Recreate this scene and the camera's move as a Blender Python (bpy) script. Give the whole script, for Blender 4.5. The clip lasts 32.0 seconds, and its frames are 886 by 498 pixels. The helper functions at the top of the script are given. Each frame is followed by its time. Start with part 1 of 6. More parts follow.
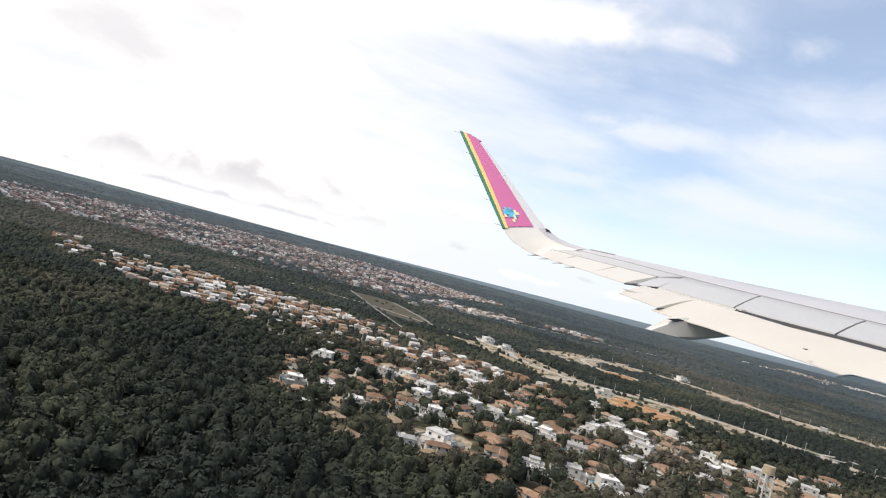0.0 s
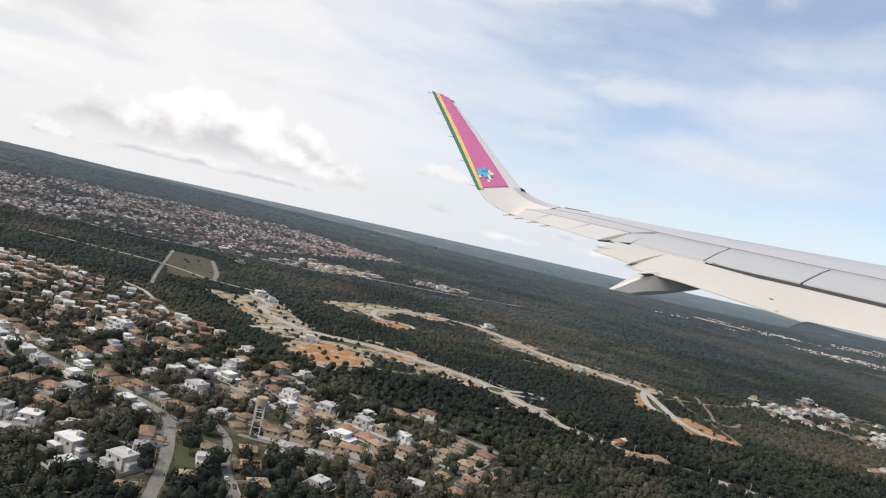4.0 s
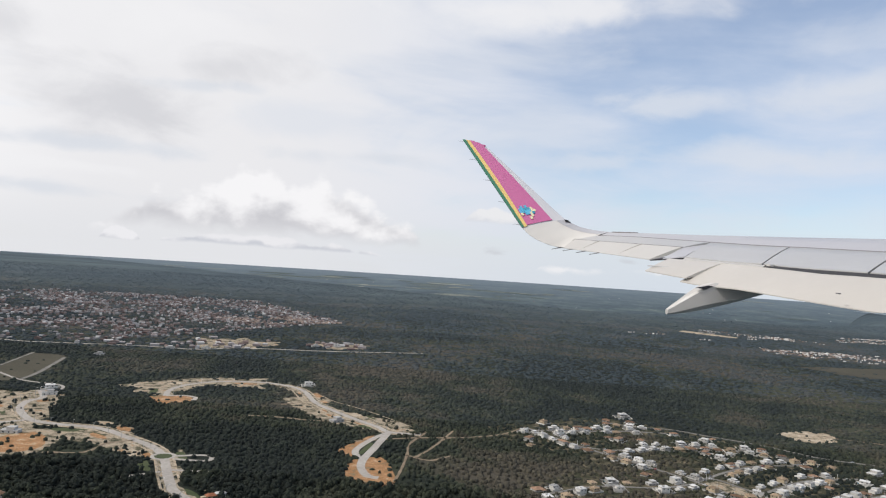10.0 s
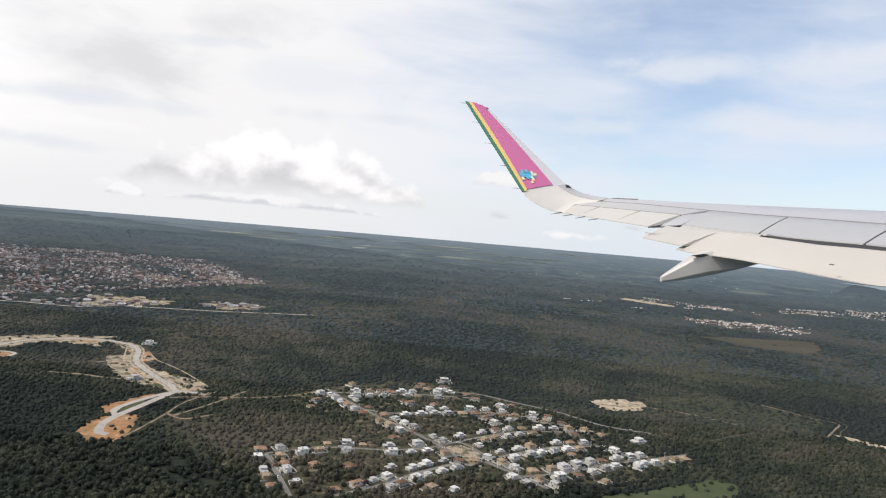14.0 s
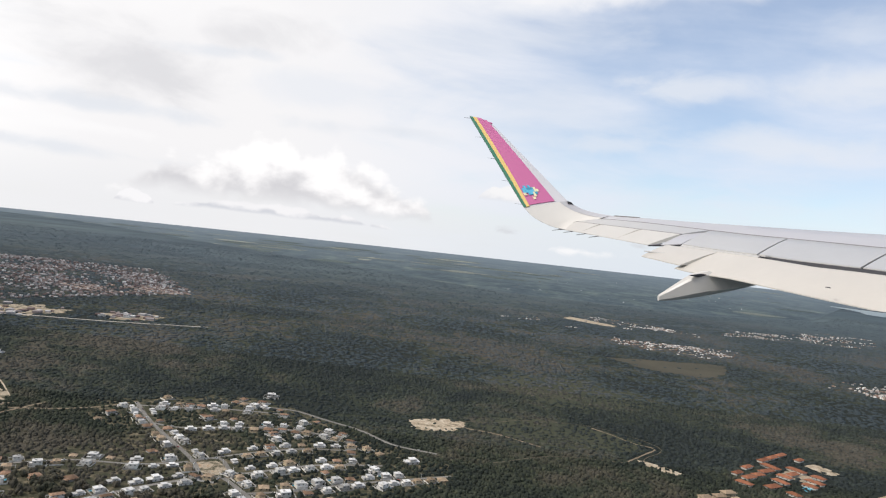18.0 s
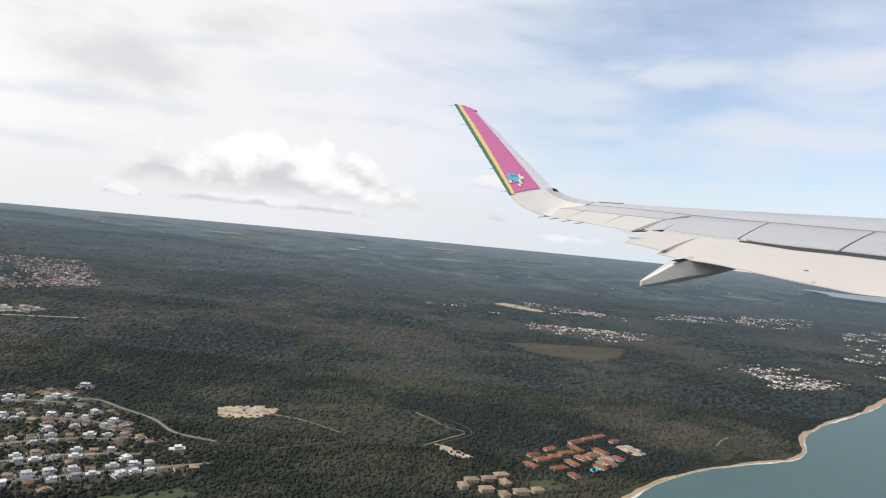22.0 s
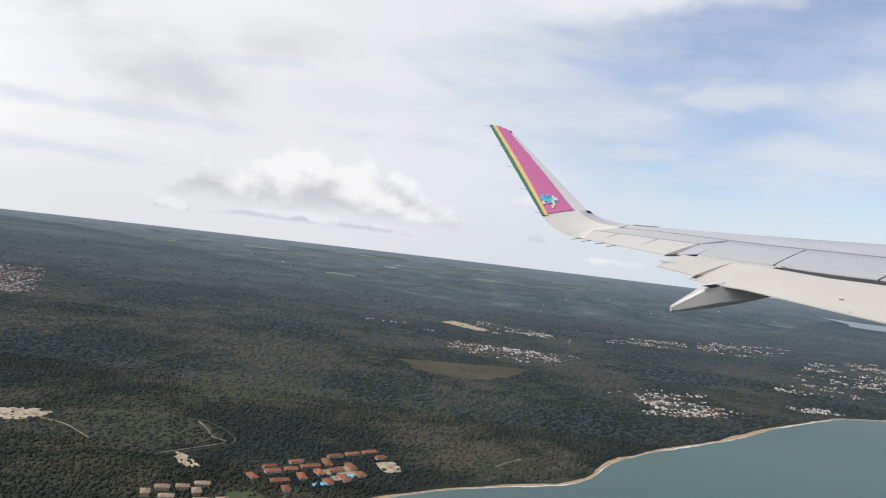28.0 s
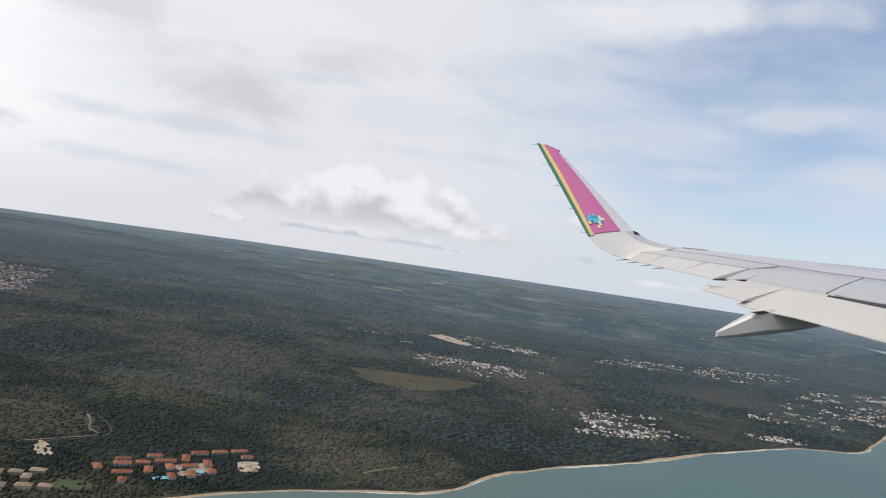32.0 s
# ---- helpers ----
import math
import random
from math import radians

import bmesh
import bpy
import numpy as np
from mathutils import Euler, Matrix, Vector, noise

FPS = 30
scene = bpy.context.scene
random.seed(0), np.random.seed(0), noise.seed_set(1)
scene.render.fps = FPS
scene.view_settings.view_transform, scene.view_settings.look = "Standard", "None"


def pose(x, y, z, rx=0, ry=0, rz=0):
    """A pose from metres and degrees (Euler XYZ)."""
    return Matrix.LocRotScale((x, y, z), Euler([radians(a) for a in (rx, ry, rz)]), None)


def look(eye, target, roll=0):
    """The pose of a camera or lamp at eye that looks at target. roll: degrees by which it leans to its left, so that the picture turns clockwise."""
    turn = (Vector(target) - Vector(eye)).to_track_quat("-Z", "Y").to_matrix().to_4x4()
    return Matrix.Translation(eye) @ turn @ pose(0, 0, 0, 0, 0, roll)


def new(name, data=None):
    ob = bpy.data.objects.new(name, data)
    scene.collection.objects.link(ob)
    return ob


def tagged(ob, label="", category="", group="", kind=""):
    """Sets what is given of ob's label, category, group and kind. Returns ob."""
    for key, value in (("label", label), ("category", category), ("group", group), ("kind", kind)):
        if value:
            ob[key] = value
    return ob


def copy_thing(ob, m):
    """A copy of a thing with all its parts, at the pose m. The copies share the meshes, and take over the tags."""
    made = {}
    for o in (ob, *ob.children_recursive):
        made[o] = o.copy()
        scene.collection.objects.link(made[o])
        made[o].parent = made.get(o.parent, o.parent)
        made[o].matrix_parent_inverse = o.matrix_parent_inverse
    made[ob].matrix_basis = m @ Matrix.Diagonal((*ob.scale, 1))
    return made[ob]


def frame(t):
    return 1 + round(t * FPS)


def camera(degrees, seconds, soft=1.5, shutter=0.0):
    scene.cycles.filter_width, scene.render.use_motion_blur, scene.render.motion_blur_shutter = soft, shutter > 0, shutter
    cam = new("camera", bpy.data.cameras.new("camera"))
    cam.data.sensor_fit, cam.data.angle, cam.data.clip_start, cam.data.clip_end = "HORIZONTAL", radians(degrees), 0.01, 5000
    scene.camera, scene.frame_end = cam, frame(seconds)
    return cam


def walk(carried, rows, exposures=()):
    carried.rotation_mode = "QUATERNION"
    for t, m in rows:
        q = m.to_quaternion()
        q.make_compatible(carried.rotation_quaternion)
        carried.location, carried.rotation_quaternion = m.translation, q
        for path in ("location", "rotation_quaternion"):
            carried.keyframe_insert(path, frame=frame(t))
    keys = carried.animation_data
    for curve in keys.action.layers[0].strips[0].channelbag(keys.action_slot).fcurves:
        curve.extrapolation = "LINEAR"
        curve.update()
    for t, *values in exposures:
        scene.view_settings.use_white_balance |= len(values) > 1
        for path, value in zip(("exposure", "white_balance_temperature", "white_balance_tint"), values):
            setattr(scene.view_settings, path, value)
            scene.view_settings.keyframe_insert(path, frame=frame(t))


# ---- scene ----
U = 2.0            # world metres for one map unit of 75 m of real ground
S = U / 75.0       # world metres for one real metre of ground
cam = camera(66.98, 32.0, soft=1.2)
# seconds, map x, map y, map height, yaw, pitch, lean
PATH = [
    (0.0, 0.000, 0.000, 1.261, -2.23, 1.24, -14.40),
    (0.5, 0.500, -0.026, 1.359, -1.77, 1.17, -14.33),
    (1.0, 1.001, -0.050, 1.454, -1.89, -1.37, -14.06),
    (1.5, 1.503, -0.070, 1.547, -2.76, -0.29, -13.98),
    (2.0, 2.005, -0.085, 1.641, -1.71, -1.45, -13.64),
    (2.5, 2.510, -0.104, 1.737, -1.93, -0.45, -13.98),
    (3.0, 3.010, -0.132, 1.832, -2.71, -0.35, -13.10),
    (3.5, 3.507, -0.174, 1.926, -3.94, -1.45, -12.75),
    (5.5, 5.511, -0.541, 2.288, -0.50, -1.91, -9.22),
    (6.0, 6.010, -0.621, 2.387, 10.70, 0.53, -10.34),
    (6.5, 6.509, -0.697, 2.487, 18.65, 3.74, -7.60),
    (7.0, 7.008, -0.768, 2.588, 17.97, 2.90, -3.28),
    (7.5, 7.506, -0.832, 2.688, 7.99, 1.49, -5.27),
    (8.0, 8.005, -0.888, 2.781, -2.67, 1.24, -5.64),
    (8.5, 8.502, -0.935, 2.868, -1.65, 1.58, -6.63),
    (9.0, 8.999, -0.970, 2.946, -1.51, 1.28, -5.05),
    (9.5, 9.496, -0.992, 3.015, -0.99, 0.42, -4.44),
    (10.0, 9.994, -1.004, 3.075, 1.14, 1.68, -3.97),
    (10.5, 10.493, -1.009, 3.127, 0.62, 1.73, -4.13),
    (11.0, 10.995, -1.009, 3.173, 1.32, 2.37, -4.46),
    (11.5, 11.499, -1.005, 3.218, 0.79, 1.30, -4.14),
    (12.0, 12.003, -1.004, 3.262, -0.18, 0.17, -4.20),
    (12.5, 12.509, -1.003, 3.306, -0.13, -0.95, -4.47),
    (13.0, 13.014, -1.005, 3.351, 1.03, -0.76, -4.43),
    (13.5, 13.518, -1.008, 3.400, 1.53, -0.82, -4.69),
    (14.0, 14.022, -1.012, 3.453, 1.52, -1.54, -5.15),
    (14.5, 14.525, -1.018, 3.508, 1.70, -1.45, -5.31),
    (16.5, 16.532, -1.111, 3.786, 2.71, -1.52, -5.77),
    (17.0, 17.039, -1.109, 3.855, 3.07, -1.32, -5.96),
    (17.5, 17.547, -1.103, 3.922, 2.40, -1.81, -6.19),
    (18.0, 18.055, -1.092, 3.987, 2.06, -0.43, -6.45),
    (18.5, 18.564, -1.073, 4.049, 1.14, -0.85, -6.36),
    (19.0, 19.071, -1.048, 4.105, 1.04, -0.70, -6.28),
    (19.5, 19.577, -1.018, 4.153, 0.62, -1.08, -6.35),
    (20.0, 20.082, -0.982, 4.194, 1.26, -1.25, -6.49),
    (20.5, 20.585, -0.943, 4.228, 1.34, -1.34, -6.04),
    (21.0, 21.087, -0.900, 4.257, 0.85, -1.82, -5.88),
    (21.5, 21.586, -0.854, 4.286, 0.56, -1.59, -5.93),
    (22.0, 22.084, -0.807, 4.313, 1.29, -1.33, -5.69),
    (22.5, 22.582, -0.760, 4.340, 1.83, -0.77, -5.74),
    (23.0, 23.079, -0.715, 4.365, 1.68, -1.00, -6.11),
    (23.5, 23.578, -0.672, 4.388, 2.57, -0.47, -5.86),
    (24.0, 24.077, -0.631, 4.412, 3.03, -0.29, -5.87),
    (24.5, 24.576, -0.593, 4.438, 3.64, -0.12, -6.11),
    (25.0, 25.074, -0.557, 4.466, 3.40, -0.50, -6.40),
    (25.5, 25.573, -0.524, 4.499, 3.40, -0.70, -6.42),
    (27.5, 27.570, -0.454, 4.729, 4.16, -0.25, -7.05),
    (28.0, 28.066, -0.410, 4.779, 4.70, -0.01, -6.95),
    (28.5, 28.559, -0.362, 4.829, 4.44, -0.49, -6.20),
    (29.0, 29.050, -0.310, 4.875, 4.92, 0.16, -6.07),
    (29.5, 29.540, -0.257, 4.915, 4.92, -0.03, -5.96),
    (30.0, 30.029, -0.204, 4.950, 5.11, 0.06, -5.96),
    (30.5, 30.518, -0.153, 4.979, 5.31, 0.11, -5.76),
    (31.0, 31.010, -0.103, 5.006, 5.96, 0.70, -5.51),
    (31.5, 31.504, -0.052, 5.031, 5.38, 0.72, -6.31),
    (32.0, 32.000, -0.000, 5.056, 8.89, 0.89, -8.61),
]
walk(cam, [(t, pose(x * U, y * U, z * U, 90 + p, r, a)) for t, x, y, z, a, p, r in PATH],
     exposures=[(0, 0.30, 6500, 11), (0.5, 0.16, 6450, 11), (1.0, 0.02, 6450, 11), (2.5, 0.06, 6450, 11), (5.5, 0.05, 6400, 11), (6.1, 0.06, 6300, 11), (6.6, -0.44, 6000, 11), (7.0, -0.70, 5800, 10), (7.5, -0.36, 6100, 11), (8.0, -0.16, 6250, 11), (9.5, -0.10, 6300, 11), (12.2, -0.08, 6300, 11), (14.0, 0.06, 6400, 11), (22.0, 0.04, 6350, 11), (28.0, -0.09, 6250, 11), (32, -0.17, 6200, 11)])

# ---- daylight ----
SUN_AZ, SUN_EL = radians(-104), radians(47)   # azimuth from +y towards +x
world = bpy.data.worlds.new("daylight")
scene.world = world
world.use_nodes = True
wn, wl = world.node_tree.nodes, world.node_tree.links
wn.clear()


def wnode(kind, **sets):
    n = wn.new(kind)
    for key, value in sets.items():
        if key == "op":
            n.operation = value
        elif key == "sky":
            n.sky_type = value
        else:
            n.inputs[int(key[1:])].default_value = value
    return n


def wmath(op, a, b=None, c=None):
    n = wn.new("ShaderNodeMath")
    n.operation = op
    for i, v in enumerate((a, b, c)):
        if v is None:
            continue
        if isinstance(v, (int, float)):
            n.inputs[i].default_value = v
        else:
            wl.new(v, n.inputs[i])
    return n.outputs[0]


def wramp(v, lo, hi, out_lo=0.0, out_hi=1.0):
    n = wn.new("ShaderNodeMapRange")
    n.interpolation_type = "SMOOTHSTEP"
    wl.new(v, n.inputs["Value"])
    for key, x in (("From Min", lo), ("From Max", hi), ("To Min", out_lo), ("To Max", out_hi)):
        n.inputs[key].default_value = x
    return n.outputs[0]


def wmix(f, a, b):
    n = wn.new("ShaderNodeMix")
    n.data_type = "RGBA"
    for sock, v in ((n.inputs[0], f), (n.inputs[6], a), (n.inputs[7], b)):
        if isinstance(v, (int, float, tuple)):
            sock.default_value = v
        else:
            wl.new(v, sock)
    return n.outputs[2]


def wnoise(vec, scale, detail, rough, dist=0.0):
    n = wn.new("ShaderNodeTexNoise")
    wl.new(vec, n.inputs["Vector"])
    n.inputs["Scale"].default_value, n.inputs["Detail"].default_value = scale, detail
    n.inputs["Roughness"].default_value, n.inputs["Distortion"].default_value = rough, dist
    return n.outputs["Fac"]


def wvec(x, y, z):
    n = wn.new("ShaderNodeCombineXYZ")
    for sock, v in zip(n.inputs, (x, y, z)):
        if isinstance(v, (int, float)):
            sock.default_value = v
        else:
            wl.new(v, sock)
    return n.outputs[0]


coord = wn.new("ShaderNodeTexCoord")
split = wn.new("ShaderNodeSeparateXYZ")
wl.new(coord.outputs["Generated"], split.inputs[0])
vx, vy, vz = split.outputs
az = wmath("MULTIPLY", wmath("ARCTAN2", vx, vy), 57.2958)      # degrees east of +y
el = wmath("MULTIPLY", wmath("ARCSINE", vz), 57.2958)          # degrees above level
sky = wn.new("ShaderNodeTexSky")
sky.sky_type = "NISHITA"
sky.sun_disc = False
sky.sun_elevation, sky.sun_rotation = SUN_EL, SUN_AZ
sky.air_density, sky.dust_density, sky.ozone_density = 1.0, 0.6, 1.0
sky_col = wn.new("ShaderNodeVectorMath")
sky_col.operation = "SCALE"
wl.new(sky.outputs[0], sky_col.inputs[0])
sky_col.inputs["Scale"].default_value = 0.15
# high veil of cirrus, seen along a level layer
lift = wmath("ADD", wmath("MAXIMUM", vz, 0.0), 0.16)
flat = wvec(wmath("DIVIDE", vx, lift), wmath("DIVIDE", vy, lift), 0.0)
veil = wnoise(flat, 1.1, 6.0, 0.58, 0.5)
streak = wnoise(wvec(wmath("MULTIPLY", az, 0.030), wmath("MULTIPLY", wmath("ADD", el, wmath("MULTIPLY", az, 0.06)), 0.13), 0.3), 1.6, 5.0, 0.52, 0.4)
glow = wramp(az, 20.0, -20.0)                                  # the side towards the sun is milky
cover = wmath("ADD", wmath("MULTIPLY", veil, 0.55), wmath("MULTIPLY", streak, 0.50))
cover = wmath("ADD", cover, wmath("MULTIPLY", glow, 0.30))
cover = wramp(cover, 0.40, 0.80, 0.26, 1.0)
low = wramp(el, 10.0, 0.0)                                     # horizon whitening
cover = wmath("MAXIMUM", cover, wmath("MULTIPLY", low, 0.80))
white = wmix(glow, (0.74, 0.79, 0.88, 1), (0.90, 0.885, 0.875, 1))
white = wmix(wramp(az, -27.0, -55.0), white, (1.22, 1.19, 1.15, 1))    # thin bright cloud below the sun
tone = wmix(cover, sky_col.outputs[0], white)
tone = wmix(wramp(el, 6.5, 0.0, 0.0, 0.8), tone, wmix(glow, (0.725, 0.78, 0.825, 1), (0.82, 0.82, 0.82, 1)))


def wisp(az0, el0, half_w, half_h, tilt, grain, seed, tint, strength):
    """A soft torn sheet of cloud round one bearing and height."""
    n = wnoise(wvec(wmath("MULTIPLY", az, grain), wmath("MULTIPLY", el, grain * 2.1), seed), 1.0, 7.0, 0.55, 0.35)
    dx = wmath("SUBTRACT", az, az0)
    dy = wmath("DIVIDE", wmath("SUBTRACT", wmath("SUBTRACT", el, el0), wmath("MULTIPLY", dx, tilt)), half_h)
    dx = wmath("DIVIDE", dx, half_w)
    r = wmath("SQRT", wmath("ADD", wmath("MULTIPLY", dx, dx), wmath("MULTIPLY", dy, dy)))
    edge = wmath("ADD", wmath("SUBTRACT", 1.0, r), wmath("MULTIPLY", wmath("SUBTRACT", n, 0.5), 2.6))
    return wmath("MULTIPLY", wramp(edge, 0.0, 1.0), strength), tint


WHITE, PALE, GREY, HAZY = (0.95, 0.935, 0.92, 1), (0.77, 0.80, 0.845, 1), (0.60, 0.60, 0.62, 1), (0.72, 0.755, 0.80, 1)
for args in [(-24.0, 17.5, 17.0, 7.5, 0.04, 0.07, 3.1, WHITE, 0.95), (10.0, 21.5, 15.0, 2.6, 0.0, 0.09, 5.7, WHITE, 0.85), (17.0, 14.6, 6.0, 1.5, 0.0, 0.16, 8.3, PALE, 0.75), (29.0, 14.8, 8.0, 1.9, 0.06, 0.13, 1.9, PALE, 0.75),
             (25.0, 10.2, 13.0, 1.6, -0.03, 0.11, 6.1, PALE, 0.7), (10.0, 9.6, 5.0, 1.0, 0.0, 0.18, 7.7, PALE, 0.6), (-5.0, 14.2, 6.0, 0.55, -0.28, 0.22, 2.4, PALE, 0.6), (24.0, 5.6, 16.0, 1.6, 0.0, 0.10, 4.4, PALE, 0.5),
             (-27.0, 10.8, 8.5, 3.4, -0.05, 0.12, 9.6, GREY, 0.55), (-20.0, 15.0, 7.0, 2.2, 0.1, 0.13, 6.6, GREY, 0.40), (2.0, 17.5, 12.0, 2.0, 0.05, 0.10, 2.2, PALE, 0.60), (6.0, 12.0, 10.0, 2.6, 0.08, 0.09, 8.8, PALE, 0.50), (33.0, 18.5, 9.0, 2.5, 0.0, 0.11, 7.1, PALE, 0.45), (-38.0, 15.0, 8.0, 3.0, 0.0, 0.10, 0.7, GREY, 0.45), (-14.0, 11.5, 9.0, 2.0, 0.06, 0.12, 3.8, PALE, 0.55), (-45.0, 5.5, 6.0, 1.1, 0.0, 0.16, 5.1, GREY, 0.6), (-30.0, 7.5, 12.0, 0.9, 0.03, 0.14, 4.9, HAZY, 0.7), (-33.0, 4.0, 13.0, 0.8, -0.02, 0.15, 1.3, HAZY, 0.6), (-8.0, 9.0, 9.0, 0.9, 0.04, 0.15, 7.3, HAZY, 0.55), (-22.0, 13.2, 9.0, 0.7, 0.08, 0.16, 8.1, HAZY, 0.6), (-33.0, 5.8, 9.0, 0.6, 0.0, 0.2, 2.7, WHITE, 0.8),
             (3.3, 1.7, 1.6, 0.40, 0.0, 0.5, 3.3, GREY, 0.55), (9.5, 0.6, 4.5, 0.40, 0.0, 0.5, 5.9, WHITE, 0.8), (14.2, 1.6, 1.5, 0.40, 0.0, 0.5, 0.2, GREY, 0.5), (18.0, 0.9, 4.0, 0.40, 0.0, 0.45, 6.8, WHITE, 0.7)]:
    m, c = wisp(*args)
    tone = wmix(m, tone, c)


def bank(az0, half_w, base, rise, tint, shadow, grain, seed):
    """One bank of cumulus: flat base, heaped top, edges broken by noise, grey towards the base."""
    n = wnoise(wvec(wmath("MULTIPLY", az, grain), wmath("MULTIPLY", el, grain * 1.35), seed), 1.0, 7.0, 0.50, 0.10)
    hump = wnoise(wvec(wmath("MULTIPLY", az, grain * 0.7), seed, 0.0), 1.0, 3.0, 0.5)
    dx = wmath("DIVIDE", wmath("SUBTRACT", az, az0), half_w)
    arch = wmath("MAXIMUM", wmath("SUBTRACT", 1.0, wmath("MULTIPLY", wmath("MULTIPLY", dx, dx), wmath("ABSOLUTE", dx))), -0.4)
    top = wmath("MULTIPLY", wmath("MULTIPLY", arch, wmath("MULTIPLY", hump, 2.0)), rise)
    ragged = wmath("MULTIPLY", wmath("SUBTRACT", n, 0.5), rise * 1.5)
    up = wmath("SUBTRACT", el, base)
    edge = wmath("ADD", wmath("SUBTRACT", top, up), ragged)
    mask = wmath("MULTIPLY", wramp(edge, -0.04 * rise, 0.20 * rise), wramp(wmath("ADD", up, wmath("MULTIPLY", ragged, 0.35)), -0.12 * rise, 0.20 * rise))
    lit = wramp(wmath("ADD", wmath("DIVIDE", up, rise), wmath("MULTIPLY", wmath("SUBTRACT", n, 0.5), 2.6)), -0.12, 0.62)
    return mask, wmix(lit, shadow, tint)


for args in [(-15.5, 8.5, 0.75, 0.95, (0.90, 0.885, 0.88, 1), (0.66, 0.67, 0.70, 1), 0.42, 4.1), (-15.3, 12.5, 1.9, 4.9, (1.0, 0.98, 0.96, 1), (0.66, 0.65, 0.66, 1), 0.26, 1.37),
             (3.0, 2.6, 4.2, 1.3, (0.90, 0.89, 0.88, 1), (0.74, 0.75, 0.78, 1), 0.4, 6.3), (-27.0, 1.6, 0.6, 0.8, (0.92, 0.905, 0.90, 1), (0.70, 0.70, 0.72, 1), 0.6, 7.7)]:
    m, c = bank(*args)
    tone = wmix(m, tone, c)
below = wramp(el, -1.2, -3.0)
tone = wmix(below, tone, (0.10, 0.13, 0.13, 1))
bg = wn.new("ShaderNodeBackground")
wl.new(tone, bg.inputs[0])
bg.inputs[1].default_value = 1.0
wout = wn.new("ShaderNodeOutputWorld")
wl.new(bg.outputs[0], wout.inputs[0])
world.cycles.sampling_method = "MANUAL"
world.cycles.sample_map_resolution = 512

sun = new("sun", bpy.data.lights.new("sun", "SUN"))
sun.data.energy, sun.data.angle, sun.data.color = 2.7, radians(2.0), (1.0, 0.94, 0.85)
sun.matrix_world = look((0, 0, 0), (-math.sin(SUN_AZ) * math.cos(SUN_EL), -math.cos(SUN_AZ) * math.cos(SUN_EL), -math.sin(SUN_EL)))

# ---- materials ----
MATS = {}


def material(name, build):
    if name not in MATS:
        m = bpy.data.materials.new(name)
        m.use_nodes = True
        build(m.node_tree, m.node_tree.nodes["Principled BSDF"])
        MATS[name] = m
    return MATS[name]


def tex_noise(nt, scale, detail=6.0, rough=0.6, where="Object"):
    tc = nt.nodes.new("ShaderNodeNewGeometry" if where == "World" else "ShaderNodeTexCoord")
    n = nt.nodes.new("ShaderNodeTexNoise")
    nt.links.new(tc.outputs["Position" if where == "World" else where], n.inputs["Vector"])
    n.inputs["Scale"].default_value, n.inputs["Detail"].default_value, n.inputs["Roughness"].default_value = scale, detail, rough
    return n.outputs["Fac"]


def ramp(nt, fac, stops):
    r = nt.nodes.new("ShaderNodeValToRGB")
    while len(r.color_ramp.elements) < len(stops):
        r.color_ramp.elements.new(0.5)
    for e, (p, c) in zip(r.color_ramp.elements, stops):
        e.position, e.color = p, (*c, 1)
    nt.links.new(fac, r.inputs[0])
    return r.outputs[0]


def mixc(nt, fac, a, b, mode="MIX"):
    n = nt.nodes.new("ShaderNodeMix")
    n.data_type, n.blend_type = "RGBA", mode
    for sock, v in ((n.inputs[0], fac), (n.inputs[6], a), (n.inputs[7], b)):
        if isinstance(v, (int, float)):
            sock.default_value = v
        elif isinstance(v, tuple):
            sock.default_value = (*v, 1)
        else:
            nt.links.new(v, sock)
    return n.outputs[2]


def bumped(nt, bsdf, fac, strength, distance):
    b = nt.nodes.new("ShaderNodeBump")
    b.inputs["Strength"].default_value, b.inputs["Distance"].default_value = strength, distance
    nt.links.new(fac, b.inputs["Height"])
    nt.links.new(b.outputs[0], bsdf.inputs["Normal"])


def two_tone(name, dark, light, big, small, rough=0.85, bump=0.0, where="World", vary=0.0, metal=0.0):
    """A surface with stains at one scale and grain at another; sizes in world metres."""
    def build(nt, b):
        n1, n2 = tex_noise(nt, 1.0 / big, 4, 0.55, where), tex_noise(nt, 1.0 / small, 5, 0.65, where)
        c = ramp(nt, n1, [(0.35, dark), (0.65, light)])
        c = mixc(nt, 0.35, c, ramp(nt, n2, [(0.3, tuple(v * 0.6 for v in dark)), (0.7, tuple(min(1, v * 1.25) for v in light))]))
        if vary:
            oi = nt.nodes.new("ShaderNodeObjectInfo")
            mr = nt.nodes.new("ShaderNodeMapRange")
            nt.links.new(oi.outputs["Random"], mr.inputs[0])
            mr.inputs[3].default_value, mr.inputs[4].default_value = 1 - vary, 1 + vary * 0.4
            hsv = nt.nodes.new("ShaderNodeHueSaturation")
            nt.links.new(mr.outputs[0], hsv.inputs["Value"])
            nt.links.new(c, hsv.inputs["Color"])
            c = hsv.outputs[0]
        nt.links.new(c, b.inputs["Base Color"])
        b.inputs["Roughness"].default_value, b.inputs["Metallic"].default_value = rough, metal
        b.inputs["Specular IOR Level"].default_value = 0.12 if rough > 0.8 else 0.5
        if bump:
            bumped(nt, b, n2, bump, small)
    return material(name, build)


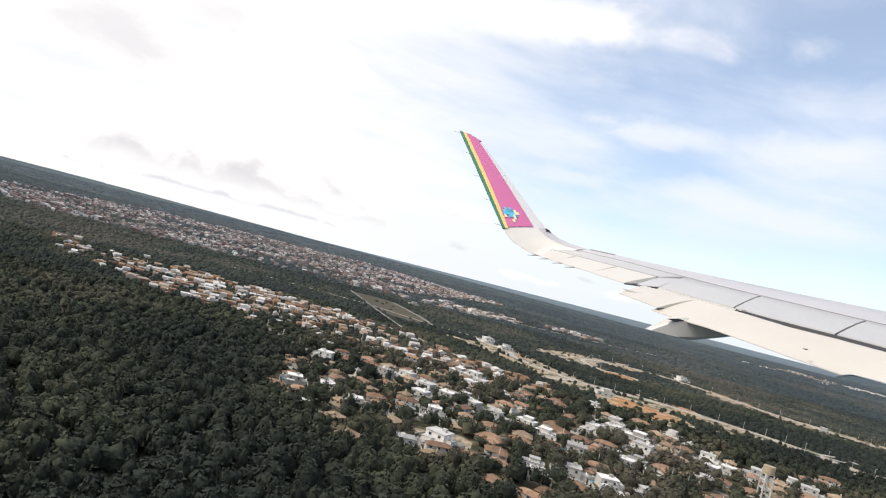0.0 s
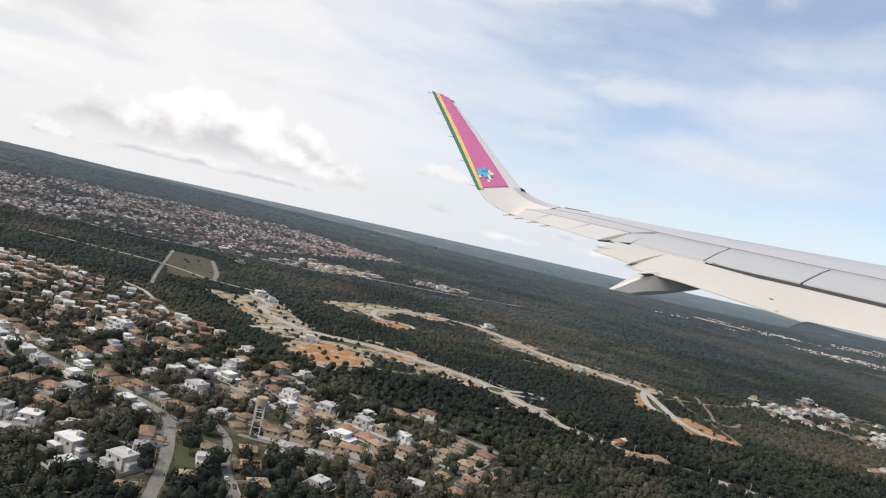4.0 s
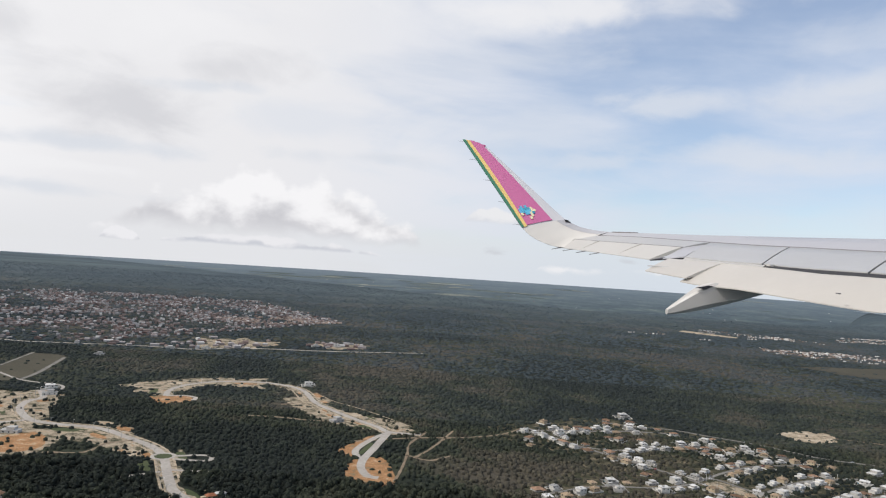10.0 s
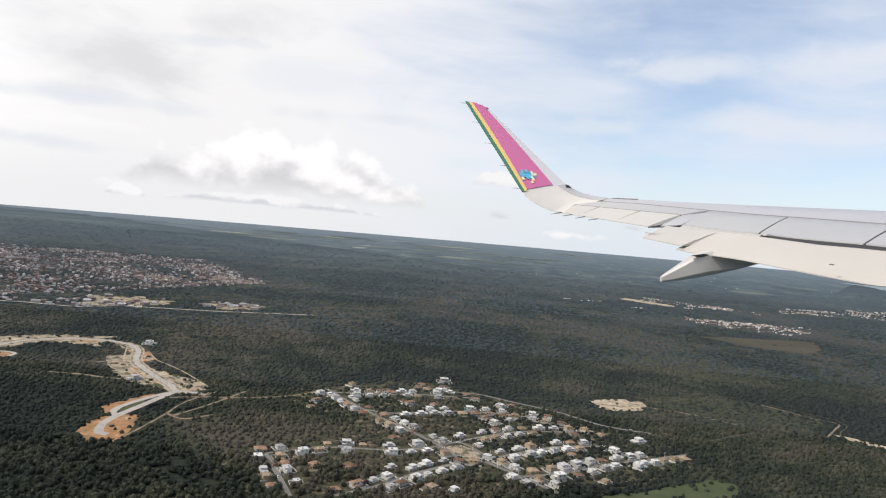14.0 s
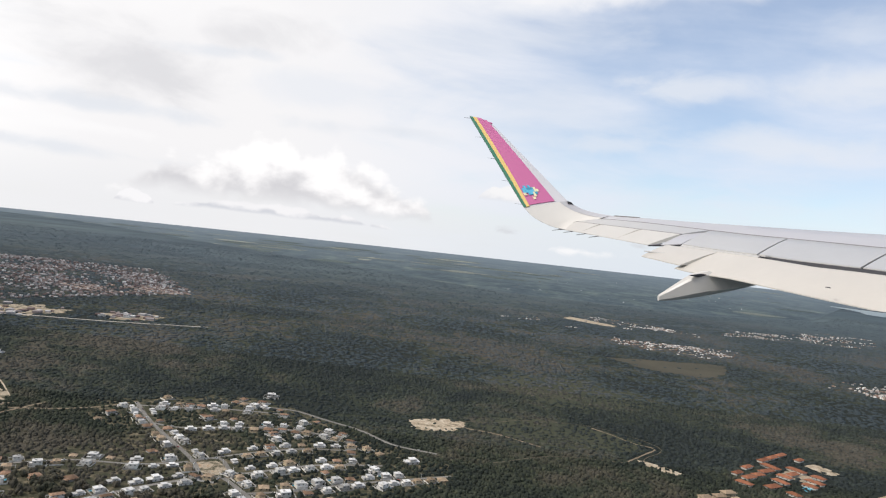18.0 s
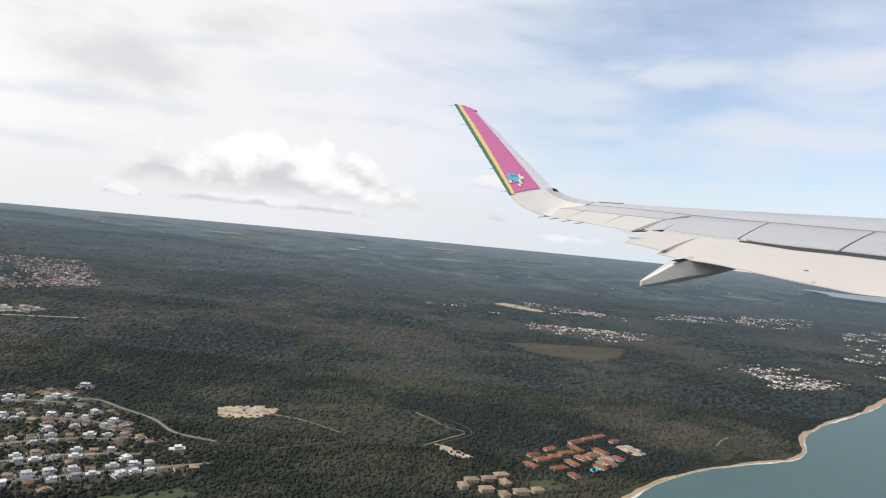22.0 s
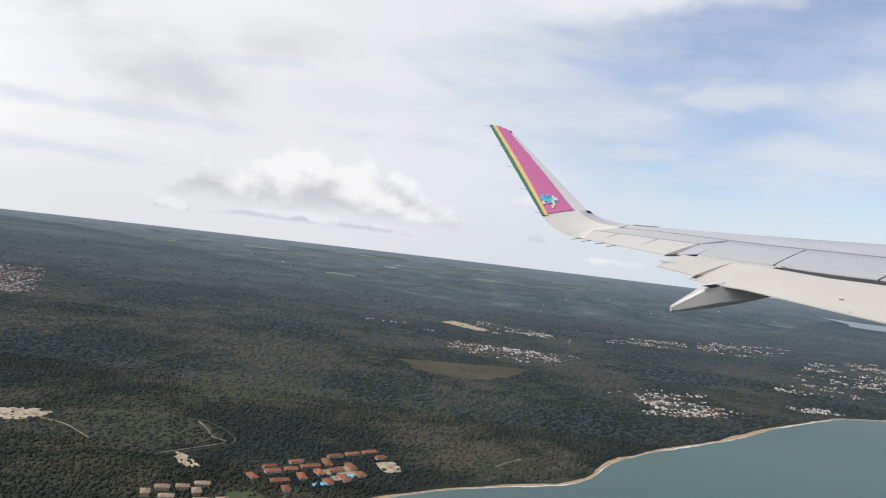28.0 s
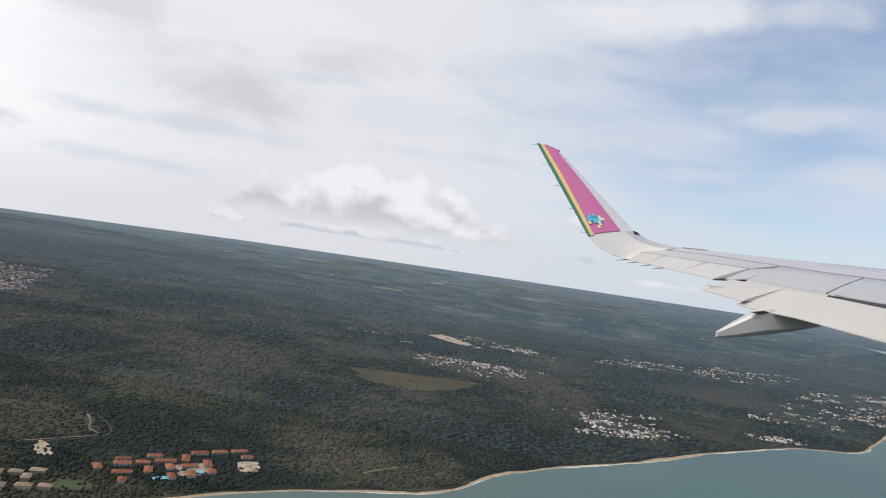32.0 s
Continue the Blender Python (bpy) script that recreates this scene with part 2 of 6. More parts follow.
def island_tone(name, stops, rough=0.9, grain=0.0, patch=0.0):
    """Each piece of a joined mesh has its own tone."""
    def build(nt, b):
        g = nt.nodes.new("ShaderNodeNewGeometry")
        c = ramp(nt, g.outputs["Random Per Island"], stops)
        if patch:
            c = mixc(nt, 0.6, c, ramp(nt, tex_noise(nt, 1 / patch, 6, 0.62, "World"), [(0.40, tuple(v * 0.5 for v in stops[0][1])), (0.62, stops[-1][1])]))
        if grain:
            n = tex_noise(nt, 1 / grain, 4, 0.7, "World")
            c = mixc(nt, 0.6, c, ramp(nt, n, [(0.35, (0.35, 0.35, 0.35)), (0.65, (1.25, 1.25, 1.15))]), "MULTIPLY")
            bumped(nt, b, n, 0.8, grain)
        nt.links.new(c, b.inputs["Base Color"])
        b.inputs["Roughness"].default_value = rough
        b.inputs["Specular IOR Level"].default_value = 0.15
    return material(name, build)


def land_tone(nt):
    """Growth over the plain: deep woods, lighter woods, olive and brown scrub in broad patches."""
    big, mid = tex_noise(nt, 0.085, 3, 0.5, "World"), tex_noise(nt, 0.42, 6, 0.62, "World")
    both = nt.nodes.new("ShaderNodeMath")
    both.operation = "MULTIPLY_ADD"
    nt.links.new(big, both.inputs[0])
    both.inputs[1].default_value = 1.5
    half = nt.nodes.new("ShaderNodeMath")
    half.operation = "ADD"
    nt.links.new(mid, half.inputs[0])
    half.inputs[1].default_value = -0.75
    nt.links.new(half.outputs[0], both.inputs[2])
    return ramp(nt, both.outputs[0], [(0.34, (0.020, 0.025, 0.021)), (0.45, (0.028, 0.034, 0.025)), (0.53, (0.040, 0.046, 0.031)), (0.60, (0.057, 0.056, 0.041)), (0.70, (0.076, 0.068, 0.053))])


def wood_tone(name, haze, grain, lift=1.0, far=(0.050, 0.068, 0.084)):
    """Crowns that take their tone from the stretch of land they stand on, each a little lighter or darker; distance
    haze is painted over it.
    """
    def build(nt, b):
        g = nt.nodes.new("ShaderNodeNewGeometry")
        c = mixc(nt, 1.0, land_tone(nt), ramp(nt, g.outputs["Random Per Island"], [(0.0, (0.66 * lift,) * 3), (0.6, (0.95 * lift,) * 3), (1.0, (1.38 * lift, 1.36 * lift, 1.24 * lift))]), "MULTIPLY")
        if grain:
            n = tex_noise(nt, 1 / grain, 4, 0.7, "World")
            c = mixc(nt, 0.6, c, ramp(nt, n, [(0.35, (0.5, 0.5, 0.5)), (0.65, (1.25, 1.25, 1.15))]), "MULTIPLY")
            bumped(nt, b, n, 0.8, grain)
        # bluish distance haze blended into the crown colour
        c = mixc(nt, haze, c, far)
        nt.links.new(c, b.inputs["Base Color"])
        b.inputs["Roughness"].default_value = 0.9
        b.inputs["Specular IOR Level"].default_value = 0.15
    return material(name, build)


def ground_build(nt, b):
    n3 = tex_noise(nt, 7.0, 4, 0.7, "World")
    near = mixc(nt, 0.5, land_tone(nt), ramp(nt, n3, [(0.32, (0.35, 0.35, 0.36)), (0.68, (1.35, 1.33, 1.28))]), "MULTIPLY")
    g = nt.nodes.new("ShaderNodeNewGeometry")
    s = nt.nodes.new("ShaderNodeSeparateXYZ")
    nt.links.new(g.outputs["Position"], s.inputs[0])
    # the distant country: long woods and pale fields stretched along the horizon, colours tinted with painted haze
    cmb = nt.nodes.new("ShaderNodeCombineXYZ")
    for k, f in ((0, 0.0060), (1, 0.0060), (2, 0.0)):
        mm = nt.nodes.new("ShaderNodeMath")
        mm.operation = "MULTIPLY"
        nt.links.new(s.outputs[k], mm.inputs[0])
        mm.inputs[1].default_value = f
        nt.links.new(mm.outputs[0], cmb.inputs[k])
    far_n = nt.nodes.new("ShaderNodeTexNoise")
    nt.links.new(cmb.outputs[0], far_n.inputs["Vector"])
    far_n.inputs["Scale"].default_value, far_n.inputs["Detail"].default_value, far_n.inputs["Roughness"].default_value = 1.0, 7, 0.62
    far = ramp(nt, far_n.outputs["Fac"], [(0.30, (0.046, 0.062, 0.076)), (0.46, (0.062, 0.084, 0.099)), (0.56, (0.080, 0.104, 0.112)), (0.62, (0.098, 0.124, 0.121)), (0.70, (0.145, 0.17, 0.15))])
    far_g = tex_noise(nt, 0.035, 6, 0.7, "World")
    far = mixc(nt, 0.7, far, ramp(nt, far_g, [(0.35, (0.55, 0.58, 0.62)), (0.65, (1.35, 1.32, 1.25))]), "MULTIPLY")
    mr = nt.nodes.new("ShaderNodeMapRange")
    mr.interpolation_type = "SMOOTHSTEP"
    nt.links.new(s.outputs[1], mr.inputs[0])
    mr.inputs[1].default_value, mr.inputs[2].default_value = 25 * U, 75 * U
    # haze put into the base colour: paler and bluer towards the far rim
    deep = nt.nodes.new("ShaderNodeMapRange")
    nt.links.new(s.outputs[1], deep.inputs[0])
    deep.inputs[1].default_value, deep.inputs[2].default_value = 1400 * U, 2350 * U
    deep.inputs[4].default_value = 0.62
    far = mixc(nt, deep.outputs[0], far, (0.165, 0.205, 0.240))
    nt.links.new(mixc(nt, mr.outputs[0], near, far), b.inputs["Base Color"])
    b.inputs["Roughness"].default_value = 0.95
    b.inputs["Specular IOR Level"].default_value = 0.1
    bumped(nt, b, n3, 0.5, 0.12)


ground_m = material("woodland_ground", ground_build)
road_m = two_tone("pale_concrete_road", (0.30, 0.275, 0.245), (0.40, 0.37, 0.335), 1.2, 0.10)
street_m = two_tone("grey_street", (0.13, 0.122, 0.11), (0.22, 0.208, 0.188), 0.8, 0.07)
track_m = two_tone("dirt_track", (0.14, 0.108, 0.076), (0.26, 0.205, 0.145), 0.6, 0.08)
faint_m = two_tone("overgrown_track", (0.075, 0.064, 0.046), (0.13, 0.11, 0.08), 0.6, 0.08)


def mottled(name, stops, grain_dark, size, grain):
    """Worked ground: blotches of grass, dust and soil with hard edges, and coarse grain."""
    def build(nt, b):
        n1, n2 = tex_noise(nt, 1.0 / size, 7, 0.66, "World"), tex_noise(nt, 1.0 / grain, 5, 0.7, "World")
        c = ramp(nt, n1, stops)
        c = mixc(nt, 0.75, c, ramp(nt, n2, [(0.36, (grain_dark,) * 3), (0.62, (1.2, 1.18, 1.12))]), "MULTIPLY")
        nt.links.new(c, b.inputs["Base Color"])
        b.inputs["Roughness"].default_value = 0.95
        b.inputs["Specular IOR Level"].default_value = 0.12
        bumped(nt, b, n2, 0.3, grain)
    return material(name, build)


earth_m = mottled("orange_earth", [(0.36, (0.20, 0.16, 0.10)), (0.44, (0.30, 0.16, 0.075)), (0.56, (0.37, 0.215, 0.115)), (0.64, (0.46, 0.36, 0.25))], 0.55, 0.45, 0.05)
bare_m = mottled("pale_bare_soil", [(0.38, (0.15, 0.13, 0.085)), (0.46, (0.36, 0.29, 0.21)), (0.62, (0.50, 0.43, 0.34))], 0.5, 0.35, 0.05)
sandlot_m = mottled("dusty_lot", [(0.36, (0.050, 0.052, 0.034)), (0.43, (0.11, 0.10, 0.068)), (0.48, (0.27, 0.225, 0.165)), (0.57, (0.39, 0.335, 0.26)), (0.66, (0.31, 0.19, 0.10))], 0.5, 0.42, 0.05)
field_m = two_tone("olive_field", (0.049, 0.046, 0.033), (0.078, 0.070, 0.049), 3.0, 0.12)
meadow_m = two_tone("green_meadow", (0.033, 0.038, 0.024), (0.052, 0.054, 0.033), 1.8, 0.12)
builtup_m = mottled("dusty_grass_plots", [(0.40, (0.036, 0.040, 0.025)), (0.52, (0.065, 0.062, 0.040)), (0.60, (0.13, 0.11, 0.075)), (0.70, (0.26, 0.22, 0.165))], 0.5, 0.5, 0.06)
grass_m = two_tone("mown_grass", (0.045, 0.060, 0.028), (0.075, 0.086, 0.043), 0.5, 0.05)
sand_m = two_tone("beach_sand", (0.27, 0.185, 0.115), (0.42, 0.31, 0.20), 0.5, 0.05)
wall_m = two_tone("white_render", (0.42, 0.405, 0.375), (0.64, 0.62, 0.585), 0.3, 0.03, vary=0.5, where="Object")
cream_m = two_tone("ochre_render", (0.36, 0.285, 0.195), (0.50, 0.42, 0.30), 0.3, 0.03, vary=0.3, where="Object")
tile_m = two_tone("clay_roof_tiles", (0.175, 0.105, 0.070), (0.31, 0.205, 0.140), 0.12, 0.012, bump=0.4, vary=0.45, where="Object")
tan_m = two_tone("weathered_tan_tiles", (0.21, 0.150, 0.100), (0.37, 0.285, 0.20), 0.12, 0.012, bump=0.4, vary=0.35, where="Object")
slab_m = two_tone("white_flat_roof", (0.40, 0.395, 0.385), (0.66, 0.65, 0.635), 0.2, 0.03, vary=0.5, where="Object")
glass_m = two_tone("dark_window_glass", (0.02, 0.025, 0.03), (0.05, 0.06, 0.07), 0.2, 0.03, rough=0.15, where="Object")
wood_m = two_tone("brown_door", (0.10, 0.055, 0.03), (0.18, 0.10, 0.055), 0.1, 0.01, where="Object")
steel_m = two_tone("grey_steel", (0.28, 0.28, 0.27), (0.40, 0.40, 0.38), 0.2, 0.02, rough=0.5, where="Object")
pool_m = two_tone("pool_water", (0.06, 0.30, 0.42), (0.12, 0.42, 0.55), 0.4, 0.05, rough=0.1)
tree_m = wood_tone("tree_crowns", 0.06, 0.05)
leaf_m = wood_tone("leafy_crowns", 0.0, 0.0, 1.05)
# each farther belt has more haze painted into its crowns
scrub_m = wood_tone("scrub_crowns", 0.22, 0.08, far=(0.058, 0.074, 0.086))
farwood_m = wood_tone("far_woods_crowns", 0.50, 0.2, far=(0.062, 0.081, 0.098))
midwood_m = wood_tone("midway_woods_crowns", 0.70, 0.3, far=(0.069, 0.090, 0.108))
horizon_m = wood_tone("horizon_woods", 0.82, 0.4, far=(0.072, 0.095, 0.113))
resort_m = two_tone("red_clay_tiles", (0.20, 0.078, 0.044), (0.30, 0.130, 0.074), 0.12, 0.012, bump=0.4, vary=0.3, where="Object")
upper_m = island_tone("upper_town_houses", [(0.0, (0.14, 0.085, 0.06)), (0.3, (0.26, 0.17, 0.11)), (0.45, (0.30, 0.24, 0.19)), (0.7, (0.38, 0.36, 0.34)), (1.0, (0.55, 0.54, 0.525))])
bark_m = two_tone("bark", (0.07, 0.05, 0.035), (0.14, 0.11, 0.08), 0.1, 0.01)
town_m = island_tone("far_houses", [(0.0, (0.12, 0.085, 0.08)), (0.35, (0.21, 0.16, 0.145)), (0.6, (0.24, 0.215, 0.21)), (0.8, (0.34, 0.325, 0.32)), (1.0, (0.52, 0.51, 0.50))])
village_m = island_tone("village_houses", [(0.0, (0.16, 0.10, 0.08)), (0.3, (0.27, 0.20, 0.155)), (0.55, (0.46, 0.43, 0.40)), (1.0, (0.76, 0.75, 0.73))])


def water_build(nt, b):
    n1, n2 = tex_noise(nt, 0.05, 3, 0.5, "World"), tex_noise(nt, 2.5, 5, 0.6, "World")
    c = ramp(nt, n1, [(0.35, (0.032, 0.078, 0.066)), (0.65, (0.045, 0.100, 0.082))])
    nt.links.new(c, b.inputs["Base Color"])
    b.inputs["Roughness"].default_value = 0.38
    bumped(nt, b, n2, 0.25, 0.03)


water_m = material("sea_water", water_build)


def paint(name, colour, rough=0.35, dirt=0.12, metal=0.0):
    def build(nt, b):
        n1, n2 = tex_noise(nt, 0.9, 5, 0.6), tex_noise(nt, 9.0, 5, 0.7)
        c = mixc(nt, ramp(nt, n1, [(0.42, (dirt,) * 3), (0.7, (0, 0, 0))]), colour, tuple(v * 0.72 for v in colour))
        c = mixc(nt, ramp(nt, n2, [(0.45, (dirt,) * 3), (0.8, (0, 0, 0))]), c, tuple(v * 0.8 for v in colour))
        nt.links.new(c, b.inputs["Base Color"])
        b.inputs["Roughness"].default_value, b.inputs["Metallic"].default_value = rough, metal
    return material(name, build)


skin_m = paint("warm_white_wing_paint", (0.47, 0.455, 0.435))
panel_m = paint("panel_white_paint", (0.45, 0.44, 0.43), 0.35, 0.3)
lead_m = paint("grey_leading_edge_paint", (0.42, 0.415, 0.435), 0.4, 0.15)
root_m = paint("winglet_root_paint", (0.60, 0.575, 0.54))
flap_m = paint("flap_paint", (0.50, 0.47, 0.43), 0.35, 0.25)
fairing_m = paint("fairing_paint", (0.50, 0.48, 0.455))
winglet_m = paint("winglet_white_paint", (0.60, 0.59, 0.605), 0.35, 0.12)
joint_m = paint("panel_joint", (0.40, 0.38, 0.355), 0.6, 0.0)
# near black for light window and wheels, and for shade painted into wing gaps
dark_m = paint("dark_parts_and_shade", (0.03, 0.03, 0.035), 0.8, 0.0)
seam_m = paint("seam_sealant", (0.20, 0.19, 0.19), 0.7, 0.0)
pink_m = paint("pink_paint", (0.52, 0.135, 0.30), 0.3, 0.08)
green_m = paint("green_paint", (0.035, 0.17, 0.10), 0.3, 0.05)
yellow_m = paint("yellow_paint", (0.72, 0.50, 0.17), 0.3, 0.05)
blue_m = paint("light_blue_paint", (0.10, 0.42, 0.62), 0.3, 0.03)
teal_m = paint("teal_paint", (0.05, 0.30, 0.42), 0.3, 0.03)
pale_m = paint("pale_yellow_paint", (0.72, 0.66, 0.42), 0.3, 0.03)


# ---- building helpers ----
def part(name, bm, mat, parent, label=""):
    me = bpy.data.meshes.new(name)
    bm.to_mesh(me)
    bm.free()
    me.materials.append(mat)
    ob = new(name, me)
    ob.parent = parent
    if label:
        ob["label"] = label
    return ob


def box(bm, x0, y0, z0, x1, y1, z1):
    vs = [bm.verts.new((x, y, z)) for z in (z0, z1) for x, y in ((x0, y0), (x1, y0), (x1, y1), (x0, y1))]
    for q in ((3, 2, 1, 0), (4, 5, 6, 7), (0, 1, 5, 4), (1, 2, 6, 5), (2, 3, 7, 6), (3, 0, 4, 7)):
        bm.faces.new([vs[i] for i in q])
    return bm


def boxes(*specs):
    bm = bmesh.new()
    for s in specs:
        box(bm, *[v * S for v in s])
    return bm


def loft(sections, closed=True, caps=True):
    """A skin through rings of points."""
    bm = bmesh.new()
    rings = [[bm.verts.new(p) for p in s] for s in sections]
    n = len(rings[0])
    for a, b in zip(rings, rings[1:]):
        for i in range(n if closed else n - 1):
            j = (i + 1) % n
            bm.faces.new((a[i], a[j], b[j], b[i]))
    if caps:
        bm.faces.new(list(reversed(rings[0])))
        bm.faces.new(rings[-1])
    bmesh.ops.recalc_face_normals(bm, faces=bm.faces)
    return bm


def smooth(ob, angle=35):
    for p in ob.data.polygons:
        p.use_smooth = True
    ob.data.set_sharp_from_angle(angle=radians(angle))
    return ob


def mesh_object(name, verts, faces, mat):
    me = bpy.data.meshes.new(name)
    me.from_pydata(verts, [], faces)
    me.materials.append(mat)
    return new(name, me)


def fast_mesh(name, verts, tris, mat, shade=True):
    """A mesh from arrays of places and triangles."""
    me = bpy.data.meshes.new(name)
    me.vertices.add(len(verts))
    me.vertices.foreach_set("co", np.ascontiguousarray(verts, np.float32).ravel())
    me.loops.add(tris.size)
    me.loops.foreach_set("vertex_index", np.ascontiguousarray(tris, np.int32).ravel())
    me.polygons.add(len(tris))
    me.polygons.foreach_set("loop_start", np.arange(0, tris.size, 3, dtype=np.int32))
    me.polygons.foreach_set("use_smooth", np.full(len(tris), shade))
    me.update(calc_edges=True)
    me.materials.append(mat)
    return new(name, me)


def dense(pts, step):
    """A polyline, smoothed by Catmull-Rom and cut into even steps."""
    p = np.array(pts, float)
    q = np.vstack([2 * p[0] - p[1], p, 2 * p[-1] - p[-2]])
    out = []
    for i in range(1, len(q) - 2):
        n = max(2, int(np.linalg.norm(q[i + 1] - q[i]) / step))
        for s in np.arange(n) / n:
            a, b, c, d = q[i - 1:i + 3]
            out.append(0.5 * ((2 * b) + (c - a) * s + (2 * a - 5 * b + 4 * c - d) * s * s + (3 * b - a - 3 * c + d) * s ** 3))
    out.append(p[-1])
    return np.array(out)


def inside(xy, poly):
    x, y = xy[:, 0], xy[:, 1]
    hit = np.zeros(len(xy), bool)
    for (x0, y0), (x1, y1) in zip(poly, poly[1:] + poly[:1]):
        cross = (y0 > y) != (y1 > y)
        hit ^= cross & (x < (x1 - x0) * (y - y0) / ((y1 - y0) if y1 != y0 else 1e-9) + x0)
    return hit


def near_line(xy, pts, gap):
    hit = np.zeros(len(xy), bool)
    for a, b in zip(pts[:-1], pts[1:]):
        a, d = np.array(a), np.array(b) - np.array(a)
        s = np.clip(((xy - a) @ d) / max(d @ d, 1e-9), 0, 1)
        hit |= ((xy - a - s[:, None] * d) ** 2).sum(1) < gap * gap
    return hit


# ---- the ground: one sheet; flat coastal plain, then a wide valley whose far side makes the horizon ----
def lip(x):
    return 64 + 0.75 * max(0.0, x - 42) + 0.9 * max(0.0, x - 60) + 0.9 * max(0.0, 22 - x)


def land_z(x, y):
    """Height of the land in map units."""
    e = min(150.0, lip(x))
    if y <= e:
        return 0.0
    floor = -95.0
    if y < e + 90:
        s = (y - e) / 90
        return floor * s * s * (3 - 2 * s)
    if y < 700:
        return floor
    s = min(1.0, (y - 700) / 1650)
    bearing = math.degrees(math.atan2(x - 20, 2350))
    rim = 4 - math.hypot(x - 20, 2350) * math.tan(radians(0.76 - 0.005 * bearing))
    return floor + (rim - floor) * s


xs = np.concatenate([-np.geomspace(2600, 60, 26), np.linspace(-55, 110, 84), np.geomspace(118, 2600, 26)])
ys = np.concatenate([[-400, -150, -60, -30], np.linspace(-15, 160, 176), np.geomspace(165, 2350, 70)])
verts = [(x * U, y * U, land_z(x, y) * U) for y in ys for x in xs]
w = len(xs)
faces = [(j * w + i, j * w + i + 1, (j + 1) * w + i + 1, (j + 1) * w + i) for j in range(len(ys) - 1) for i in range(w - 1)]
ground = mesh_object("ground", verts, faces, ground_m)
for p in ground.data.polygons:
    p.use_smooth = True
tagged(ground, "dark green wooded coastal plain reaching to the horizon", "ground", kind="structure")

# ---- sea, surf and beach along one coast line ----
COAST = [(-8, -22), (10, -6), (19, 3), (23.4, 7.9), (25.0, 10.2), (26.25, 11.75), (27.4, 12.85), (28.8, 13.65), (30.15, 14.4), (30.9, 15.2), (31.35, 16.2), (32.15, 17.3),
         (33.6, 18.8), (35.8, 20.9), (38.9, 24.3), (42.0, 27.1), (45.3, 29.0), (49.2, 35), (54, 39), (61, 43), (70, 47)]
shore = dense(COAST, 0.25)
rng = np.random.default_rng(3)
wob = np.convolve(rng.normal(0, 1, len(shore) + 8), np.ones(9) / 9, "valid")
tang = np.gradient(shore, axis=0)
norm = np.stack([tang[:, 1], -tang[:, 0]], 1) / np.linalg.norm(tang, axis=1)[:, None]     # points out to sea
shore = shore + norm * wob[:, None] * 0.12


def strip(name, line, left, right, z, mat):
    a, b = line + norm[:len(line)] * left[:, None], line + norm[:len(line)] * right[:, None]
    vs = [(*(p * U), z) for p in a] + [(*(p * U), z) for p in b]
    n = len(line)
    return mesh_object(name, vs, [(i, n + i, n + i + 1, i + 1) for i in range(n - 1)], mat)


wide = 0.07 + 0.10 * np.abs(np.convolve(rng.normal(0, 1, len(shore) + 14), np.ones(15) / 6, "valid"))
beach = tagged(strip("beach", shore, -wide, np.full(len(shore), 0.3), 0.006, sand_m), "narrow golden sand beach along the shore", "beach", kind="structure")
n = len(shore)
sea_v = [(*(p * U), 0.010) for p in shore] + [(p[0] * U + 500 * (i / n + .1), p[1] * U - 500 * (1.15 - i / n), 0.010) for i, p in enumerate(shore)]
sea = tagged(mesh_object("sea", sea_v, [(i, n + i, n + i + 1, i + 1) for i in range(n - 1)], water_m), "calm grey-green sea off the beach", "sea", kind="structure")
foam_m = two_tone("surf_foam", (0.45, 0.47, 0.46), (0.75, 0.76, 0.75), 0.5, 0.06)
foam_w = np.clip(np.convolve(rng.normal(0.0, 1, len(shore) + 8), np.ones(9) / 5, "valid"), 0.0, 1) * 0.07
surf = tagged(strip("surf", shore, np.full(n, -0.004), foam_w + 0.004, 0.014, foam_m), "thin broken line of white surf", "surf", kind="structure")

bay_line = dense([(97, 147), (102, 144.5), (107, 142), (125, 148), (125, 108), (104, 110), (92, 115), (89, 118.7), (93, 128), (96, 140), (97, 147)], 1.0)
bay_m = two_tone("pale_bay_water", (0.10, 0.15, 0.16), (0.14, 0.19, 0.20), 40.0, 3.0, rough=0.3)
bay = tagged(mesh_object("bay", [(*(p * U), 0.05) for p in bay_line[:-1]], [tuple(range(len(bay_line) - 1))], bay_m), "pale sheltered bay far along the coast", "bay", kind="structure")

# ---- roads, tracks, lots ----
ROADS = []


def road(pts, half, mat, name="road", z=0.012, label="pale concrete road through the woods"):
    line = dense(pts, 0.12)
    t = np.gradient(line, axis=0)
    nn = np.stack([t[:, 1], -t[:, 0]], 1) / np.maximum(np.linalg.norm(t, axis=1), 1e-9)[:, None]
    jit = 1 + (0.25 if name in ("verge", "track") else 0.04) * rng.normal(size=len(line))
    a, b = line - nn * half * jit[:, None], line + nn * half * jit[:, None]
    k = len(line)
    vs = [(*(p * U), z) for p in a] + [(*(p * U), z) for p in b]
    ob = mesh_object(name, vs, [(i, k + i, k + i + 1, i + 1) for i in range(k - 1)], mat)
    ROADS.append((line, half))
    return tagged(ob, label, "road", kind="structure")


PATCHES = []
THIN = []           # open land with only scattered trees


